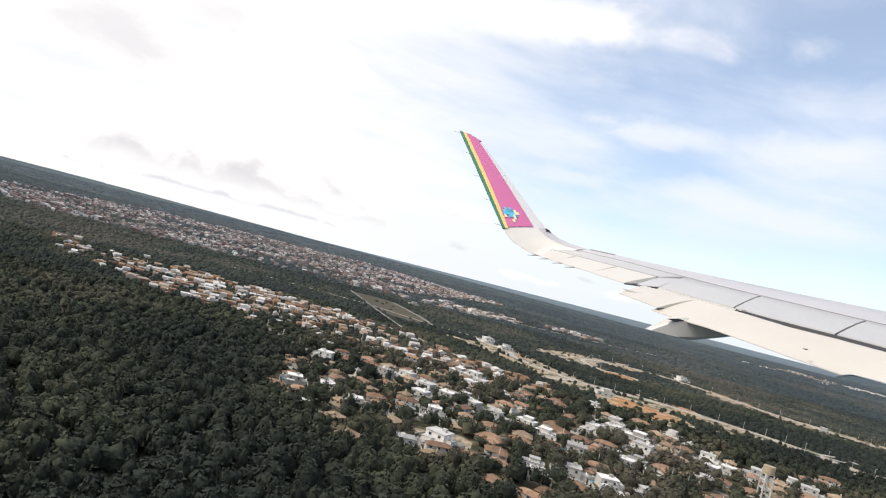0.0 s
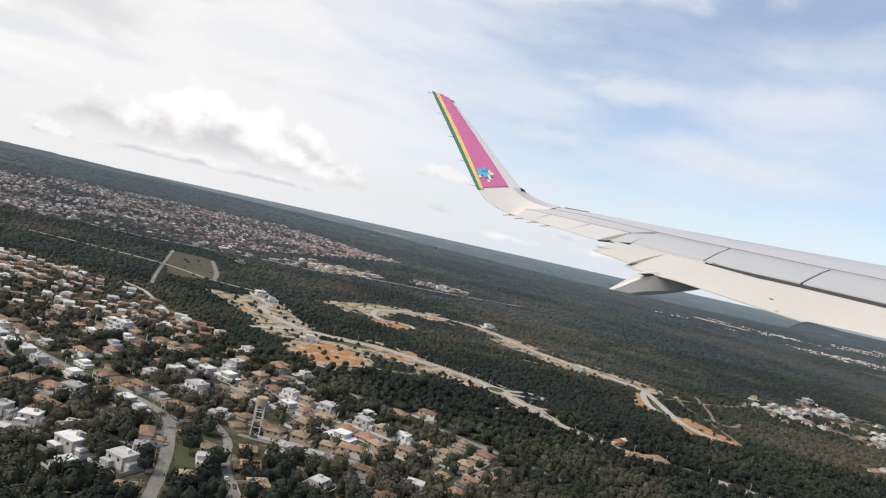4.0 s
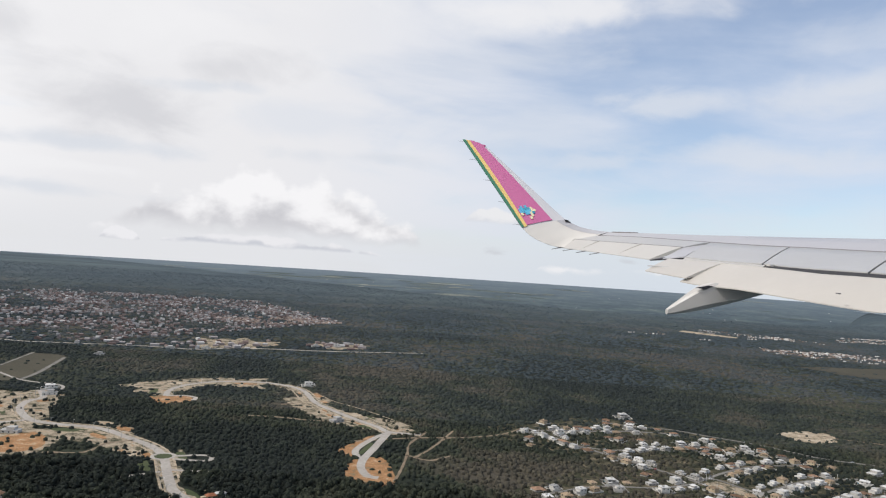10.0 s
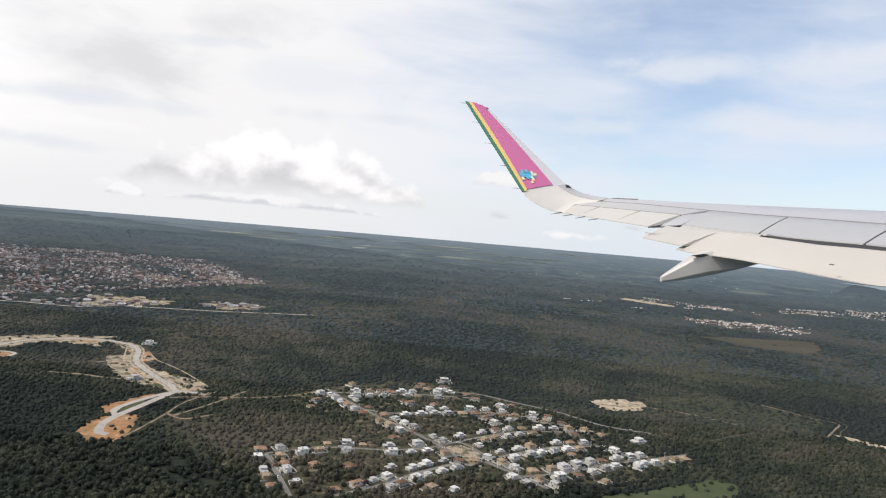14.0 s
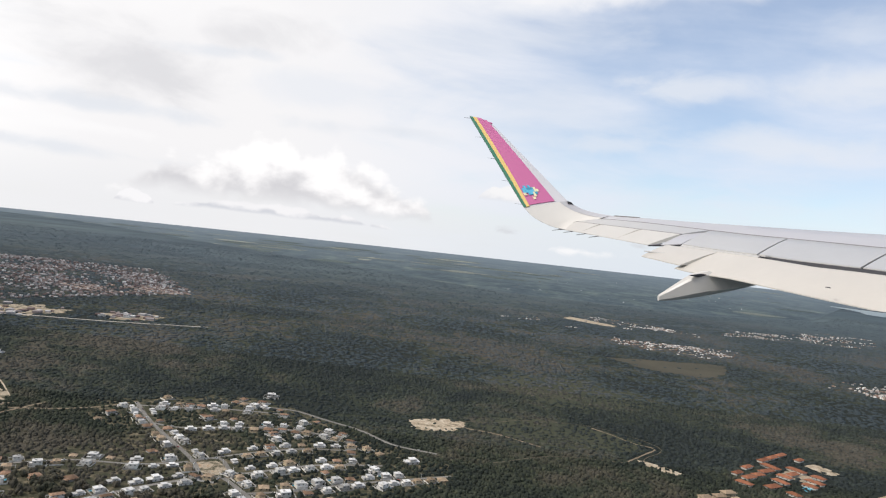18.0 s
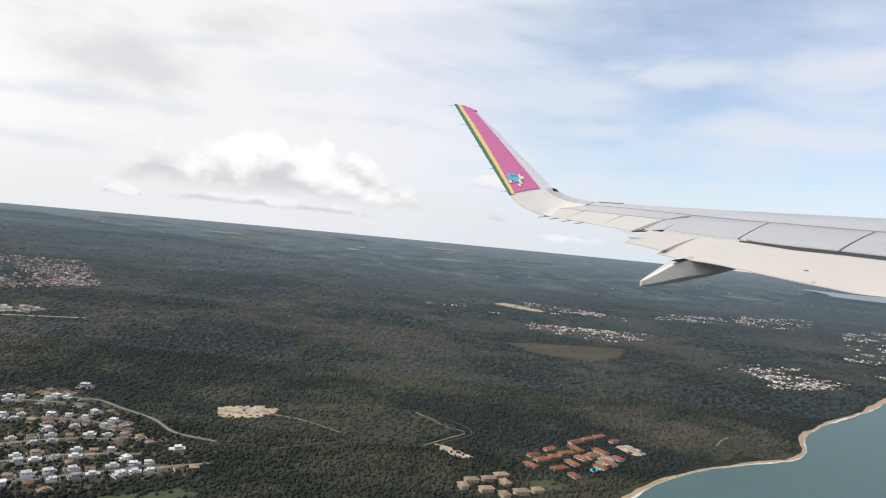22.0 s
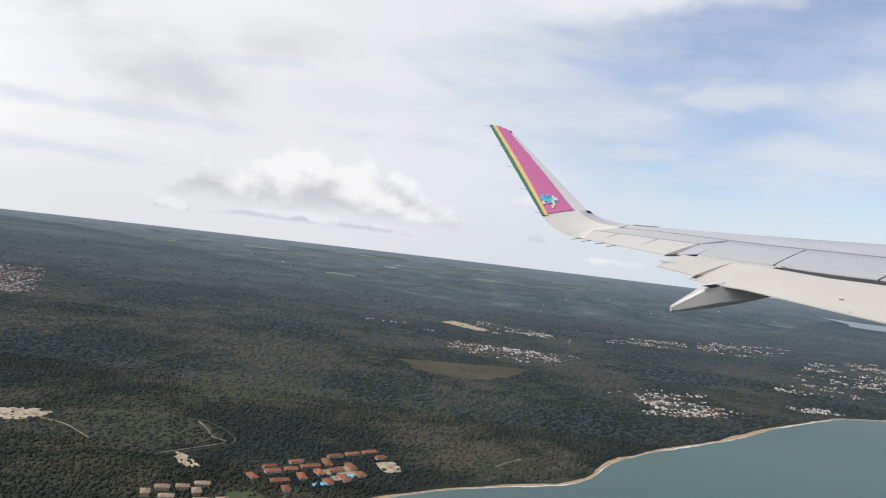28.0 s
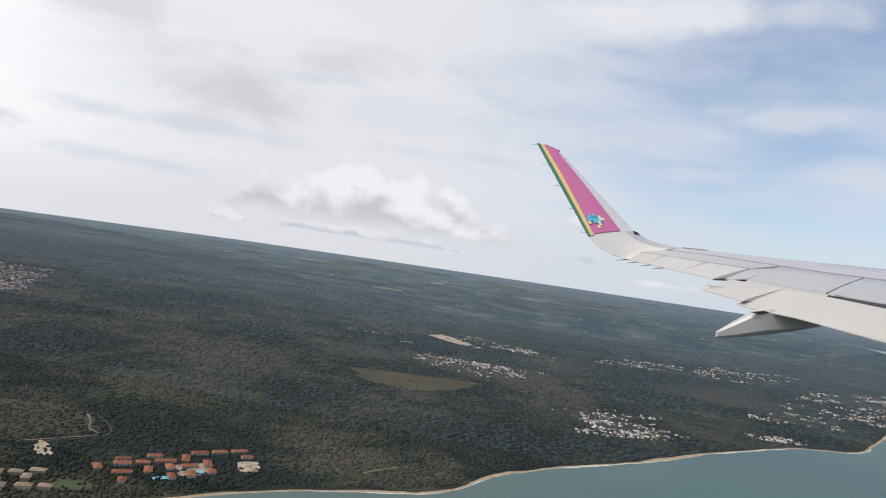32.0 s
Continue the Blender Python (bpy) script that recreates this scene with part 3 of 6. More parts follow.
def patch(poly, mat, name, label, z=0.008, ragged=0.12, clear=True):
    """A ragged patch of other ground."""
    p = dense(list(poly) + [poly[0]], 0.15)[:-1]
    c = p.mean(0)
    k = 1 + ragged * np.convolve(np.tile(rng.normal(0, 1, len(p)), 2), np.ones(3) / 3, "same")[:len(p)]
    p = c + (p - c) * k[:, None]
    ob = mesh_object(name, [(*(q * U), z) for q in p], [tuple(range(len(p)))], mat)
    if not clear:
        pass
    elif mat in (field_m, meadow_m, grass_m):
        THIN.append(([tuple(q) for q in p], {field_m: 0.03, meadow_m: 0.8}.get(mat, 0.08)))
    else:
        PATCHES.append([tuple(q) for q in p])
    return tagged(ob, label, name.replace("_", " "), kind="structure")


ROAD_A = [(4.08, 13.06), (3.92, 13.6), (3.98, 14.3), (4.41, 14.95), (5.25, 15.3), (5.97, 15.2), (6.6, 14.7), (7.15, 13.5), (7.65, 12.85), (8.35, 12.08), (8.72, 11.73), (8.97, 11.4), (9.55, 11.4)]
ROAD_B = [(1.6, 12.75), (2.05, 12.1), (2.0, 11.7), (2.25, 11.1), (2.87, 10.43), (3.42, 10.27), (4.21, 10.2), (4.92, 9.77), (5.46, 9.4), (5.83, 8.97), (6.13, 8.4), (6.37, 7.94), (6.65, 7.5), (7.2, 7.1), (7.9, 6.75), (9.2, 6.0), (11, 5)]
NEW_ROAD = "pale concrete road of a new estate"
road(ROAD_A, 0.12, sandlot_m, "verge", 0.009, "dusty verge of a new road")
road(ROAD_B, 0.12, sandlot_m, "verge", 0.0095, "dusty verge of a new road")
def beside(pts, off):
    """A line that keeps a way off to one side of another."""
    p = dense(pts, 0.4)
    t = np.gradient(p, axis=0)
    return [tuple(q) for q in p + np.stack([t[:, 1], -t[:, 0]], 1) / np.linalg.norm(t, axis=1)[:, None] * off]


for k, (pts, off) in enumerate(((ROAD_A[3:], 0.125), (ROAD_A[5:], -0.12), (ROAD_B[3:14], 0.13), (ROAD_B[5:12], -0.125), (ROAD_A[6:10], 0.24))):
    road(beside(pts, off), 0.017, bare_m, "footpath", 0.0105 + 0.0002 * k, "thin pale footpath beside a new road")
road(ROAD_A, 0.062, road_m, label=NEW_ROAD)
road(ROAD_B, 0.066, road_m, label=NEW_ROAD)
road([(8.97, 11.4), (8.91, 10.95), (8.82, 10.2), (8.74, 9.5), (8.78, 9.08), (8.92, 8.76), (9.08, 8.72)], 0.065, road_m, z=0.0122, label="short pale cul-de-sac")
road([(8.97, 11.4), (8.72, 10.8), (8.55, 10.0), (8.74, 9.5)], 0.055, road_m, z=0.0124, label="short pale cul-de-sac")
road([(5.86, 8.94), (6.19, 9.1), (6.43, 9.16), (6.55, 9.03), (6.47, 8.88), (6.04, 8.87)], 0.04, road_m, z=0.0126, label="small pale turning loop")
road([(6.2, 8.37), (6.75, 8.42)], 0.035, road_m, z=0.0126, label="short pale stub road")
road([(5.7, 7.9), (6.1, 8.27)], 0.035, road_m, z=0.0126, label="short pale stub road")
road([(2.87, 10.43), (2.66, 10.2), (2.2, 9.8)], 0.05, road_m, z=0.0126, label=NEW_ROAD)
road([(4.08, 13.06), (4.4, 13.2), (4.7, 13.1), (4.75, 12.8)], 0.05, road_m, z=0.0126, label="curved pale access loop")
road([(4.15, 8.72), (4.69, 8.87), (4.75, 9.36), (5.05, 9.68)], 0.03, track_m, "track", label="dirt track between lots")
road([(6.2, 11.88), (6.84, 11.92), (7.52, 11.85), (8.2, 12.1)], 0.035, track_m, "track", label="dirt track beside the new road")
road([(6.5, 13.0), (7.05, 13.55)], 0.04, track_m, "track", label="dirt track beside the new road")
road([(9.64, 11.57), (9.40, 10.7), (9.40, 9.98), (9.37, 9.2), (9.32, 8.6)], 0.025, track_m, "track", label="thin dirt track at the wood's edge")
road([(9.39, 9.98), (9.77, 9.78), (10.12, 10.14)], 0.025, track_m, "track", label="thin dirt track at the wood's edge")
road([(8.46, 10.6), (9.4, 11.1), (10.34, 11.4), (11.1, 11.9), (11.57, 12.62)], 0.03, track_m, "track", label="dirt lane to the estate")
road([(9.55, 9.91), (9.81, 10.61), (10.16, 11.9)], 0.025, track_m, "track", label="thin dirt track between lots")
road([(2.3, 7.6), (3.42, 7.35), (3.9, 7.2), (4.55, 6.8), (5.3, 6.26), (6.2, 5.6)], 0.045, street_m, label="grey street by the woods")
# ground of the estate and the town: dust, dry grass and paving between the houses
patch([(10.9, 12.4), (12.5, 13.6), (13.8, 14.0), (15.6, 12.9), (17.3, 11.6), (18.4, 10.4), (16.5, 8.4), (14.8, 7.6), (11.8, 7.1), (11.0, 8.4), (11.9, 9.6), (12.4, 10.6), (11.2, 11.4)], builtup_m, "built_up_ground", "dusty ground and dry grass between houses", z=0.004, ragged=0.04, clear=False)
patch([(-1.0, 7.4), (-0.9, 5.1), (0.75, 3.9), (2.4, 3.7), (4.6, 4.3), (5.8, 5.9), (4.4, 6.9), (2.9, 7.9), (2.0, 8.9), (0.8, 10.3), (-0.9, 11.4), (-4.0, 12.3), (-6.7, 12.7), (-5.2, 10.2)], builtup_m, "built_up_ground", "dusty ground and dry grass between houses", z=0.004, ragged=0.03, clear=False)
# streets of the estate
STREETS = [[(11.57, 12.62), (12.47, 11.42), (13.55, 10.22), (14.04, 9.64), (14.36, 9.15), (14.68, 9.15), (15.21, 8.64), (15.9, 7.9)],
           [(11.49, 8.58), (11.92, 7.73), (12.4, 6.8)],
           [(11.49, 8.58), (12.33, 9.1), (13.26, 9.25), (13.95, 9.62)],
           [(12.6, 7.2), (13.26, 7.8), (13.74, 8.41), (14.4, 9.06)],
           [(13.95, 9.68), (14.35, 9.94), (14.81, 9.4), (15.34, 9.75), (16.03, 10.25), (17.09, 10.6)],
           [(15.21, 8.64), (16.0, 9.03), (16.49, 9.45), (17.21, 9.89), (18.23, 10.48)],
           [(13.4, 13.6), (14.14, 13.4), (14.76, 13.38), (15.45, 13.0), (16.34, 12.5), (17.06, 11.85), (17.93, 11.6)],
           [(12.5, 11.38), (13.08, 11.3), (14.04, 11.75), (15.14, 11.98), (16.28, 11.8)],
           [(14.05, 9.75), (14.8, 10.46), (15.53, 10.95), (16.34, 11.17)],
           [(11.75, 12.4), (12.7, 12.6), (13.6, 12.9), (14.6, 13.0)]]
for k, s in enumerate(STREETS):
    road(s, (0.04, 0.035, 0.032)[k % 3], street_m, "street", 0.0112 + 0.0002 * k, "grey estate street between walled lots")
# streets of the town
TOWN_STREETS = [[(-2.6, 9.6), (-0.97, 7.3), (-0.3, 7.3), (0.5, 6.72), (1.33, 6.15), (1.95, 5.8), (2.38, 5.5), (2.56, 5.24), (2.79, 4.42), (2.95, 3.4)],
                [(2.55, 5.28), (2.78, 5.5), (3.05, 5.15), (3.17, 4.63), (3.5, 3.8)],
                [(-0.3, 11.3), (0.2, 10.9), (0.6, 10.3), (1.05, 9.6), (1.5, 8.9), (1.86, 8.2)],
                [(-4.6, 11.5), (-2.0, 9.4), (0.3, 8.3), (1.9, 7.4), (3.4, 6.4), (4.8, 5.6)],
                [(-0.9, 5.4), (0.2, 5.55), (1.2, 5.45), (2.4, 5.1)],
                [(0.2, 4.7), (0.9, 4.75), (1.7, 4.6), (2.5, 4.7)],
                [(3.1, 5.3), (3.8, 5.2), (4.6, 5.0)],
                [(2.6, 6.6), (3.5, 6.0), (4.3, 5.3)]]
for k, s in enumerate(TOWN_STREETS):
    road(s, 0.036 if k else 0.045, road_m if k == 2 else street_m, "street", 0.0112 + 0.0002 * k, "grey town street lined with houses")
road([(18.1, 13.9), (18.56, 13.65), (19.19, 13.48), (20.1, 12.9)], 0.022, track_m, "track", label="thin dirt track in scrub")
road([(18.4, 14.2), (19.16, 14.49), (19.97, 15.02), (21.49, 15.18), (22.5, 14.5), (22.82, 13.83), (22.31, 13.11), (21.86, 12.58), (20.3, 12.4), (19.0, 11.5)], 0.011, faint_m, "track", label="faint winding dirt track in scrub")
road([(21.5, 15.05), (21.95, 14.55), (22.25, 14.1), (22.68, 13.86), (22.3, 13.3), (21.8, 12.65)], 0.020, track_m, "track", 0.0125, label="sandy bend of a dirt track")
patch([(22.0, 12.9), (22.35, 12.75), (22.75, 12.3), (22.5, 12.2), (22.15, 12.5)], bare_m, "bare_soil", "pale bare slope beside a track", ragged=0.16)
road([(28.6, 14.9), (28.9, 15.4), (29.2, 15.75)], 0.02, track_m, "track", label="sandy path in a clearing")
road([(-1.45, 17.3), (-0.35, 13.1), (0.05, 11.7)], 0.032, street_m, label="grey straight lane beside a field")
road([(-4, 15.3), (-1.0, 14.6), (0.6, 13.6), (1.7, 13.3), (2.0, 12.6)], 0.036, road_m, label="pale straight lane beside a field")
road([(-0.3, 16.8), (0.4, 14.6), (0.6, 13.6)], 0.05, street_m, label="grey lane beside a field")
road([(-9, 20.3), (-3.7, 19.2), (-2.25, 19.3), (0.24, 19.9), (1.96, 20.0), (3.1, 21.0), (6, 21.8), (9, 23)], 0.06, road_m, label="pale highway across the plain")
road([(9, 27.5), (20, 24.5), (30, 21.5)], 0.010, faint_m, "track", label="straight service track in woods")

patch([(2.75, 9.1), (3.1, 9.8), (3.75, 9.9), (4.1, 9.4), (4.05, 8.6), (3.6, 8.3), (3.1, 8.35)], sandlot_m, "cleared_lot", "dusty cleared building land", z=0.0078, ragged=0.14)
patch([(2.9, 9.0), (3.25, 9.6), (3.75, 9.5), (3.96, 9.0), (3.72, 8.55), (3.2, 8.5)], earth_m, "bare_earth", "cleared patch of orange earth", ragged=0.16)
patch([(3.78, 12.9), (4.17, 13.2), (4.6, 13.1), (4.75, 12.8), (4.47, 12.35), (4.11, 12.4)], earth_m, "bare_earth", "cleared patch of orange earth inside a loop road", ragged=0.16)
patch([(8.29, 10.15), (8.62, 10.95), (8.75, 11.0), (8.5, 10.0), (8.55, 9.7), (8.3, 9.9)], earth_m, "bare_earth", "orange earth bank beside a cul-de-sac", ragged=0.12)
patch([(8.55, 9.4), (8.62, 8.6), (8.96, 8.36), (9.29, 8.4), (9.25, 9.1), (8.95, 9.7)], earth_m, "bare_earth", "orange earth bank beside a cul-de-sac", ragged=0.16)
patch([(2.7, 13.8), (3.34, 14.85), (4.47, 15.55), (5.56, 15.7), (5.68, 14.6), (4.53, 14.5), (3.9, 13.3), (3.19, 13.0)], sandlot_m, "cleared_lot", "dusty cleared building land", ragged=0.2)
patch([(6.3, 13.9), (7.0, 14.2), (7.6, 13.0), (8.6, 12.5), (9.4, 11.9), (8.7, 11.5), (7.4, 12.1)], sandlot_m, "cleared_lot", "dusty cleared building land", ragged=0.08)
patch([(4.0, 10.1), (4.9, 9.9), (5.5, 9.3), (5.2, 9.0), (4.6, 9.3), (4.0, 9.5)], sandlot_m, "cleared_lot", "dusty cleared building land", ragged=0.15)
patch([(0.9, 12.3), (1.4, 12.7), (2.1, 12.5), (2.7, 11.3), (3.2, 10.2), (3.1, 9.6), (2.6, 9.5), (2.0, 10.5), (1.4, 11.5)], sandlot_m, "cleared_lot", "dusty cleared building land", ragged=0.12)
patch([(1.17, 22.4), (2.07, 23.5), (3.68, 23.0), (3.43, 21.4), (2.04, 20.6)], sandlot_m, "cleared_lot", "pale cleared building land", ragged=0.34)
patch([(4.93, 23.4), (6.58, 24.2), (6.91, 22.9), (5.82, 22.7)], sandlot_m, "cleared_lot", "pale cleared building land", ragged=0.34)
patch([(-1.5, 17.2), (-0.35, 16.9), (0.5, 14.0), (-0.2, 13.3)], field_m, "field", "olive field between lanes", ragged=0.03)
patch([(17.15, 13.75), (17.7, 14.15), (18.42, 14.25), (18.35, 13.6), (17.75, 13.1), (17.4, 13.2)], bare_m, "bare_soil", "pale bare soil clearing in scrub", ragged=0.14)
patch([(24.3, 27.4), (26.7, 28.2), (29.9, 28.9), (28.4, 25.6), (26.2, 25.1)], field_m, "field", "large olive field in woods", ragged=0.06)
patch([(19.2, 19.6), (20.3, 21.3), (24.0, 19.8), (22.8, 17.7), (20.3, 17.2)], meadow_m, "meadow", "rough green meadow in woods", ragged=0.14)
patch([(28.1, 15.2), (28.9, 15.85), (29.7, 15.7), (29.2, 14.75), (28.3, 14.4)], meadow_m, "meadow", "green clearing behind the beach", ragged=0.12)
patch([(18.7, 14.5), (20.0, 15.2), (22.0, 14.8), (22.3, 13.6), (20.5, 13.0), (19.1, 13.4)], meadow_m, "scrub", "open olive scrub inside a winding track", ragged=0.12)
patch([(15.9, 7.9), (17.2, 8.7), (18.4, 9.4), (18.3, 8.6), (17.2, 7.5), (16.2, 7.0)], grass_m, "lawn", "green grass clearing below the estate", ragged=0.1)
patch([(23.76, 11.2), (24.2, 11.45), (24.5, 11.1), (23.9, 10.85)], grass_m, "lawn", "mown hotel lawn", ragged=0.04)
patch([(0.85, 6.75), (1.4, 6.5), (2.15, 5.95), (2.4, 5.6), (1.98, 5.9), (1.3, 6.25)], grass_m, "lawn", "green verge along a town street", ragged=0.05)
patch([(2.68, 5.2), (2.95, 5.1), (3.05, 4.6), (2.85, 4.5)], grass_m, "lawn", "green verge along a town street", ragged=0.05)
patch([(0.58, 4.5), (0.75, 5.05), (0.54, 5.2), (0.2, 5.05)], sandlot_m, "yard", "walled paved yard in the town", ragged=0.02)
# scattered bare lots and spoil beside the new roads
for line, n_lots in ((dense(ROAD_A, 0.1), 34), (dense(ROAD_B, 0.1), 34)):
    t = np.gradient(line, axis=0)
    for i in rng.integers(2, len(line) - 2, n_lots):
        nn = np.array([t[i, 1], -t[i, 0]]) / np.linalg.norm(t[i])
        c0 = line[i] + nn * rng.choice([-1, 1]) * rng.uniform(0.14, 0.38)
        if c0[1] < 7.4:
            continue
        w_, h_ = rng.uniform(0.08, 0.30), rng.uniform(0.03, 0.11)
        u_ = t[i] / np.linalg.norm(t[i])
        patch([tuple(c0 + u_ * w_ * a + nn * h_ * b) for a, b in ((-1, -.6), (-.3, -1), (.6, -.9), (1, 0), (.5, .9), (-.4, 1), (-1, .4))],
              [sandlot_m, sandlot_m, grass_m, bare_m, sandlot_m, earth_m][int(rng.integers(0, 6))], "bare_lot", "bare building lot beside a new road", z=0.0085 + 0.0001 * (int(i) % 9), ragged=0.16)
# roundabout and planted islands
ring = [(5.84 + 0.13 * math.cos(k * 0.785), 8.96 + 0.13 * math.sin(k * 0.785)) for k in range(9)]
road(ring, 0.06, road_m, "roundabout", 0.0135, "small pale roundabout")
patch(ring[:-1], grass_m, "island", "round grass island", z=0.0150, ragged=0.0)
patch([(8.71, 10.57), (8.79, 10.5), (8.70, 9.9), (8.62, 9.88)], grass_m, "island", "narrow grass island", z=0.0150, ragged=0.0)
road([(6.95, 14.5), (7.49, 13.75), (7.92, 13.38), (8.47, 12.89), (9.64, 11.6)], 0.014, bare_m, "wall_line", 0.02, "long pale boundary strip beside a new road")
patch([(14.05, 9.6), (14.34, 9.82), (14.70, 9.38), (14.42, 9.18)], sandlot_m, "plaza", "dusty triangular plaza between streets", z=0.0105, ragged=0.03)

# ---- the aircraft wing: it flies along with the camera, so it stands far out ahead of the window, enlarged in proportion ----
WING_K = 83.5                         # how far it stands out, and how much it is enlarged
wing = new("aircraft_wing")
wing.matrix_world = Matrix.Translation((21.087 * U, -0.9 * U, 4.257 * U)) @ Euler((radians(0.147), radians(-0.223), radians(0.228))).to_matrix().to_4x4() @ Matrix.Scale(WING_K, 4)
tagged(wing, "white jet airliner wing with drooped flaps and a pink winglet", "aircraft wing")

# lines along the span, from the tip to beyond the window's view: x forward, y outboard, z up, metres
CREST = [(2.38, 12.08, 0.790), (2.80, 11.29, 0.758), (3.38, 10.19, 0.707), (4.07, 8.90, 0.660), (4.43, 8.20, 0.637), (4.80, 7.51, 0.617), (6.53, 4.20, 0.52)]
HINGE = [(2.238, 12.08, 0.719), (2.727, 10.98, 0.669), (3.255, 9.785, 0.585), (3.679, 8.83, 0.522), (4.027, 8.04, 0.484), (4.317, 7.39, 0.448), (4.774, 6.356, 0.406), (5.73, 4.20, 0.32)]
AHINGE = [(1.899, 12.127, 0.630), (2.482, 10.67, 0.543), (2.948, 9.504, 0.475)]
AILER = [(1.596, 12.262, 0.475), (1.903, 11.41, 0.412), (2.21, 10.557, 0.347), (2.537, 9.648, 0.276)]
SPOIL = [(2.760, 8.85, 0.313), (2.869, 8.549, 0.290), (3.045, 8.06, 0.261), (3.208, 7.609, 0.245), (3.343, 7.234, 0.217), (3.47, 6.88, 0.202), (3.65, 6.387, 0.185), (4.03, 5.331, 0.137), (4.44, 4.20, 0.08)]
FLAPF = [(2.626, 9.07, 0.290), (2.844, 8.466, 0.260), (3.179, 7.536, 0.210), (3.44, 6.815, 0.156), (3.617, 6.325, 0.143), (3.994, 5.28, 0.096), (4.39, 4.19, 0.04)]
FLAPT = [(2.475, 8.15, -0.012), (2.58, 7.857, -0.040), (2.813, 7.206, -0.058), (2.973, 6.759, -0.095), (3.168, 6.216, -0.138), (3.367, 5.663, -0.175), (3.674, 4.808, -0.232), (3.89, 4.2, -0.27)]
TIPT = [(2.237, 8.811, 0.099), (2.511, 8.047, 0.030)]


def at_y(line, y):
    """The place on a span line at the outboard distance y."""
    p = [Vector(q) for q in line]
    for a, b in zip(p, p[1:]):
        if y >= b.y:
            break
    return a + (b - a) * ((y - a.y) / (b.y - a.y))


def plate(front, rear, fy, ry, n, thick, lift=0.0, camber=0.012, tail=0.01):
    """A cambered panel between stretches of two span lines, with a blunt front and a thin rear edge."""
    rings = []
    up = Vector((0, 0, 1))
    for i in range(n + 1):
        f = i / n
        p, q = at_y(front, fy[0] + (fy[1] - fy[0]) * f) + up * lift, at_y(rear, ry[0] + (ry[1] - ry[0]) * f) + up * lift
        d = q - p
        rings.append([p - up * 0.25 * thick, p + d * 0.02, p + d * 0.35 + up * camber * d.length, p + d * 0.7 + up * camber * 0.8 * d.length, q,
                      q - up * tail, p + d * 0.5 - up * 0.8 * thick, p - up * thick])
    return loft(rings)


def shifted(line, dx, dz):
    return [(x + dx, y, z + dz) for x, y, z in line]


# main box from the leading edge back to the hinge line, with a blunt nose
rings = []
for i in range(25):
    y = 12.08 + (4.2 - 12.08) * i / 24
    c, h = at_y(CREST, y), at_y(HINGE, y)
    d = h - c
    nose = c - d * 0.45 - Vector((0, 0, 0.15))
    rings.append([h, h.lerp(c, 0.5) + Vector((0, 0, 0.006)), c, c.lerp(nose, 0.45) + Vector((0, 0, 0.02)), nose, nose.lerp(h, 0.35) - Vector((0, 0, 0.18)), h - Vector((0, 0, 0.20))])
smooth(part("wing_box", loft(rings), lead_m, wing, "grey-white leading edge panels"))
part("hinge_seam", plate(shifted(HINGE, 0.014, 0.008), shifted(HINGE, -0.016, 0.0), (12.05, 4.2), (12.05, 4.2), 20, 0.02), seam_m, wing, "dark seam behind the leading edge")
part("slat_end", plate(shifted(CREST, 0.02, 0.012), shifted(CREST, -0.02, 0.006), (11.85, 11.33), (11.85, 11.33), 3, 0.015), seam_m, wing, "dark end of the leading edge slat")
# the fixed skin before the aileron, the aileron, and the grey skin inboard of it
smooth(part("outer_skin", plate(shifted(HINGE, -0.016, 0), AHINGE, (12.08, 9.56), (12.127, 9.504), 10, 0.08), panel_m, wing))
part("aileron_seam", plate(shifted(AHINGE, 0.010, 0.004), shifted(AHINGE, -0.010, -0.001), (12.12, 9.51), (12.12, 9.51), 8, 0.02), seam_m, wing, "dark aileron seam")
part("aileron_end_seam", loft([[(1.905, 12.11, 0.640), (1.905, 12.13, 0.640), (1.905, 12.13, 0.61), (1.905, 12.11, 0.61)], [(1.60, 12.24, 0.488), (1.60, 12.26, 0.488), (1.60, 12.26, 0.46), (1.60, 12.24, 0.46)]]), seam_m, wing, "dark seam at the aileron's end")
smooth(part("aileron", plate(shifted(AHINGE, -0.010, 0), AILER, (12.11, 9.52), (12.24, 9.66), 10, 0.06), skin_m, wing, "cream aileron"))
for fy, ry in ((11.4, 11.52), (10.35, 10.47)):
    part("aileron_joint", plate(shifted(AHINGE, -0.015, 0.013), shifted(AILER, 0.01, 0.006), (fy, fy - 0.012), (ry, ry - 0.012), 1, 0.015), joint_m, wing)
smooth(part("inner_skin", plate([(3.345, 9.56, 0.547), (2.955, 9.504, 0.473)], [(2.76, 8.86, 0.316), (2.60, 9.30, 0.285)], (9.558, 9.506), (8.87, 9.29), 5, 0.05), lead_m, wing, "grey skin between aileron and spoilers"))
# shade of the opening beside the aileron, as a near-black filler
part("aileron_gap", loft([[(2.535, 9.64, 0.270), (2.66, 9.44, 0.312), (2.80, 9.05, 0.315), (2.76, 8.87, 0.306)], [(2.535, 9.66, 0.255), (2.66, 9.46, 0.290), (2.80, 9.07, 0.285), (2.76, 8.89, 0.280)]]), dark_m, wing, "dark plate painted as the shade inboard of the aileron")
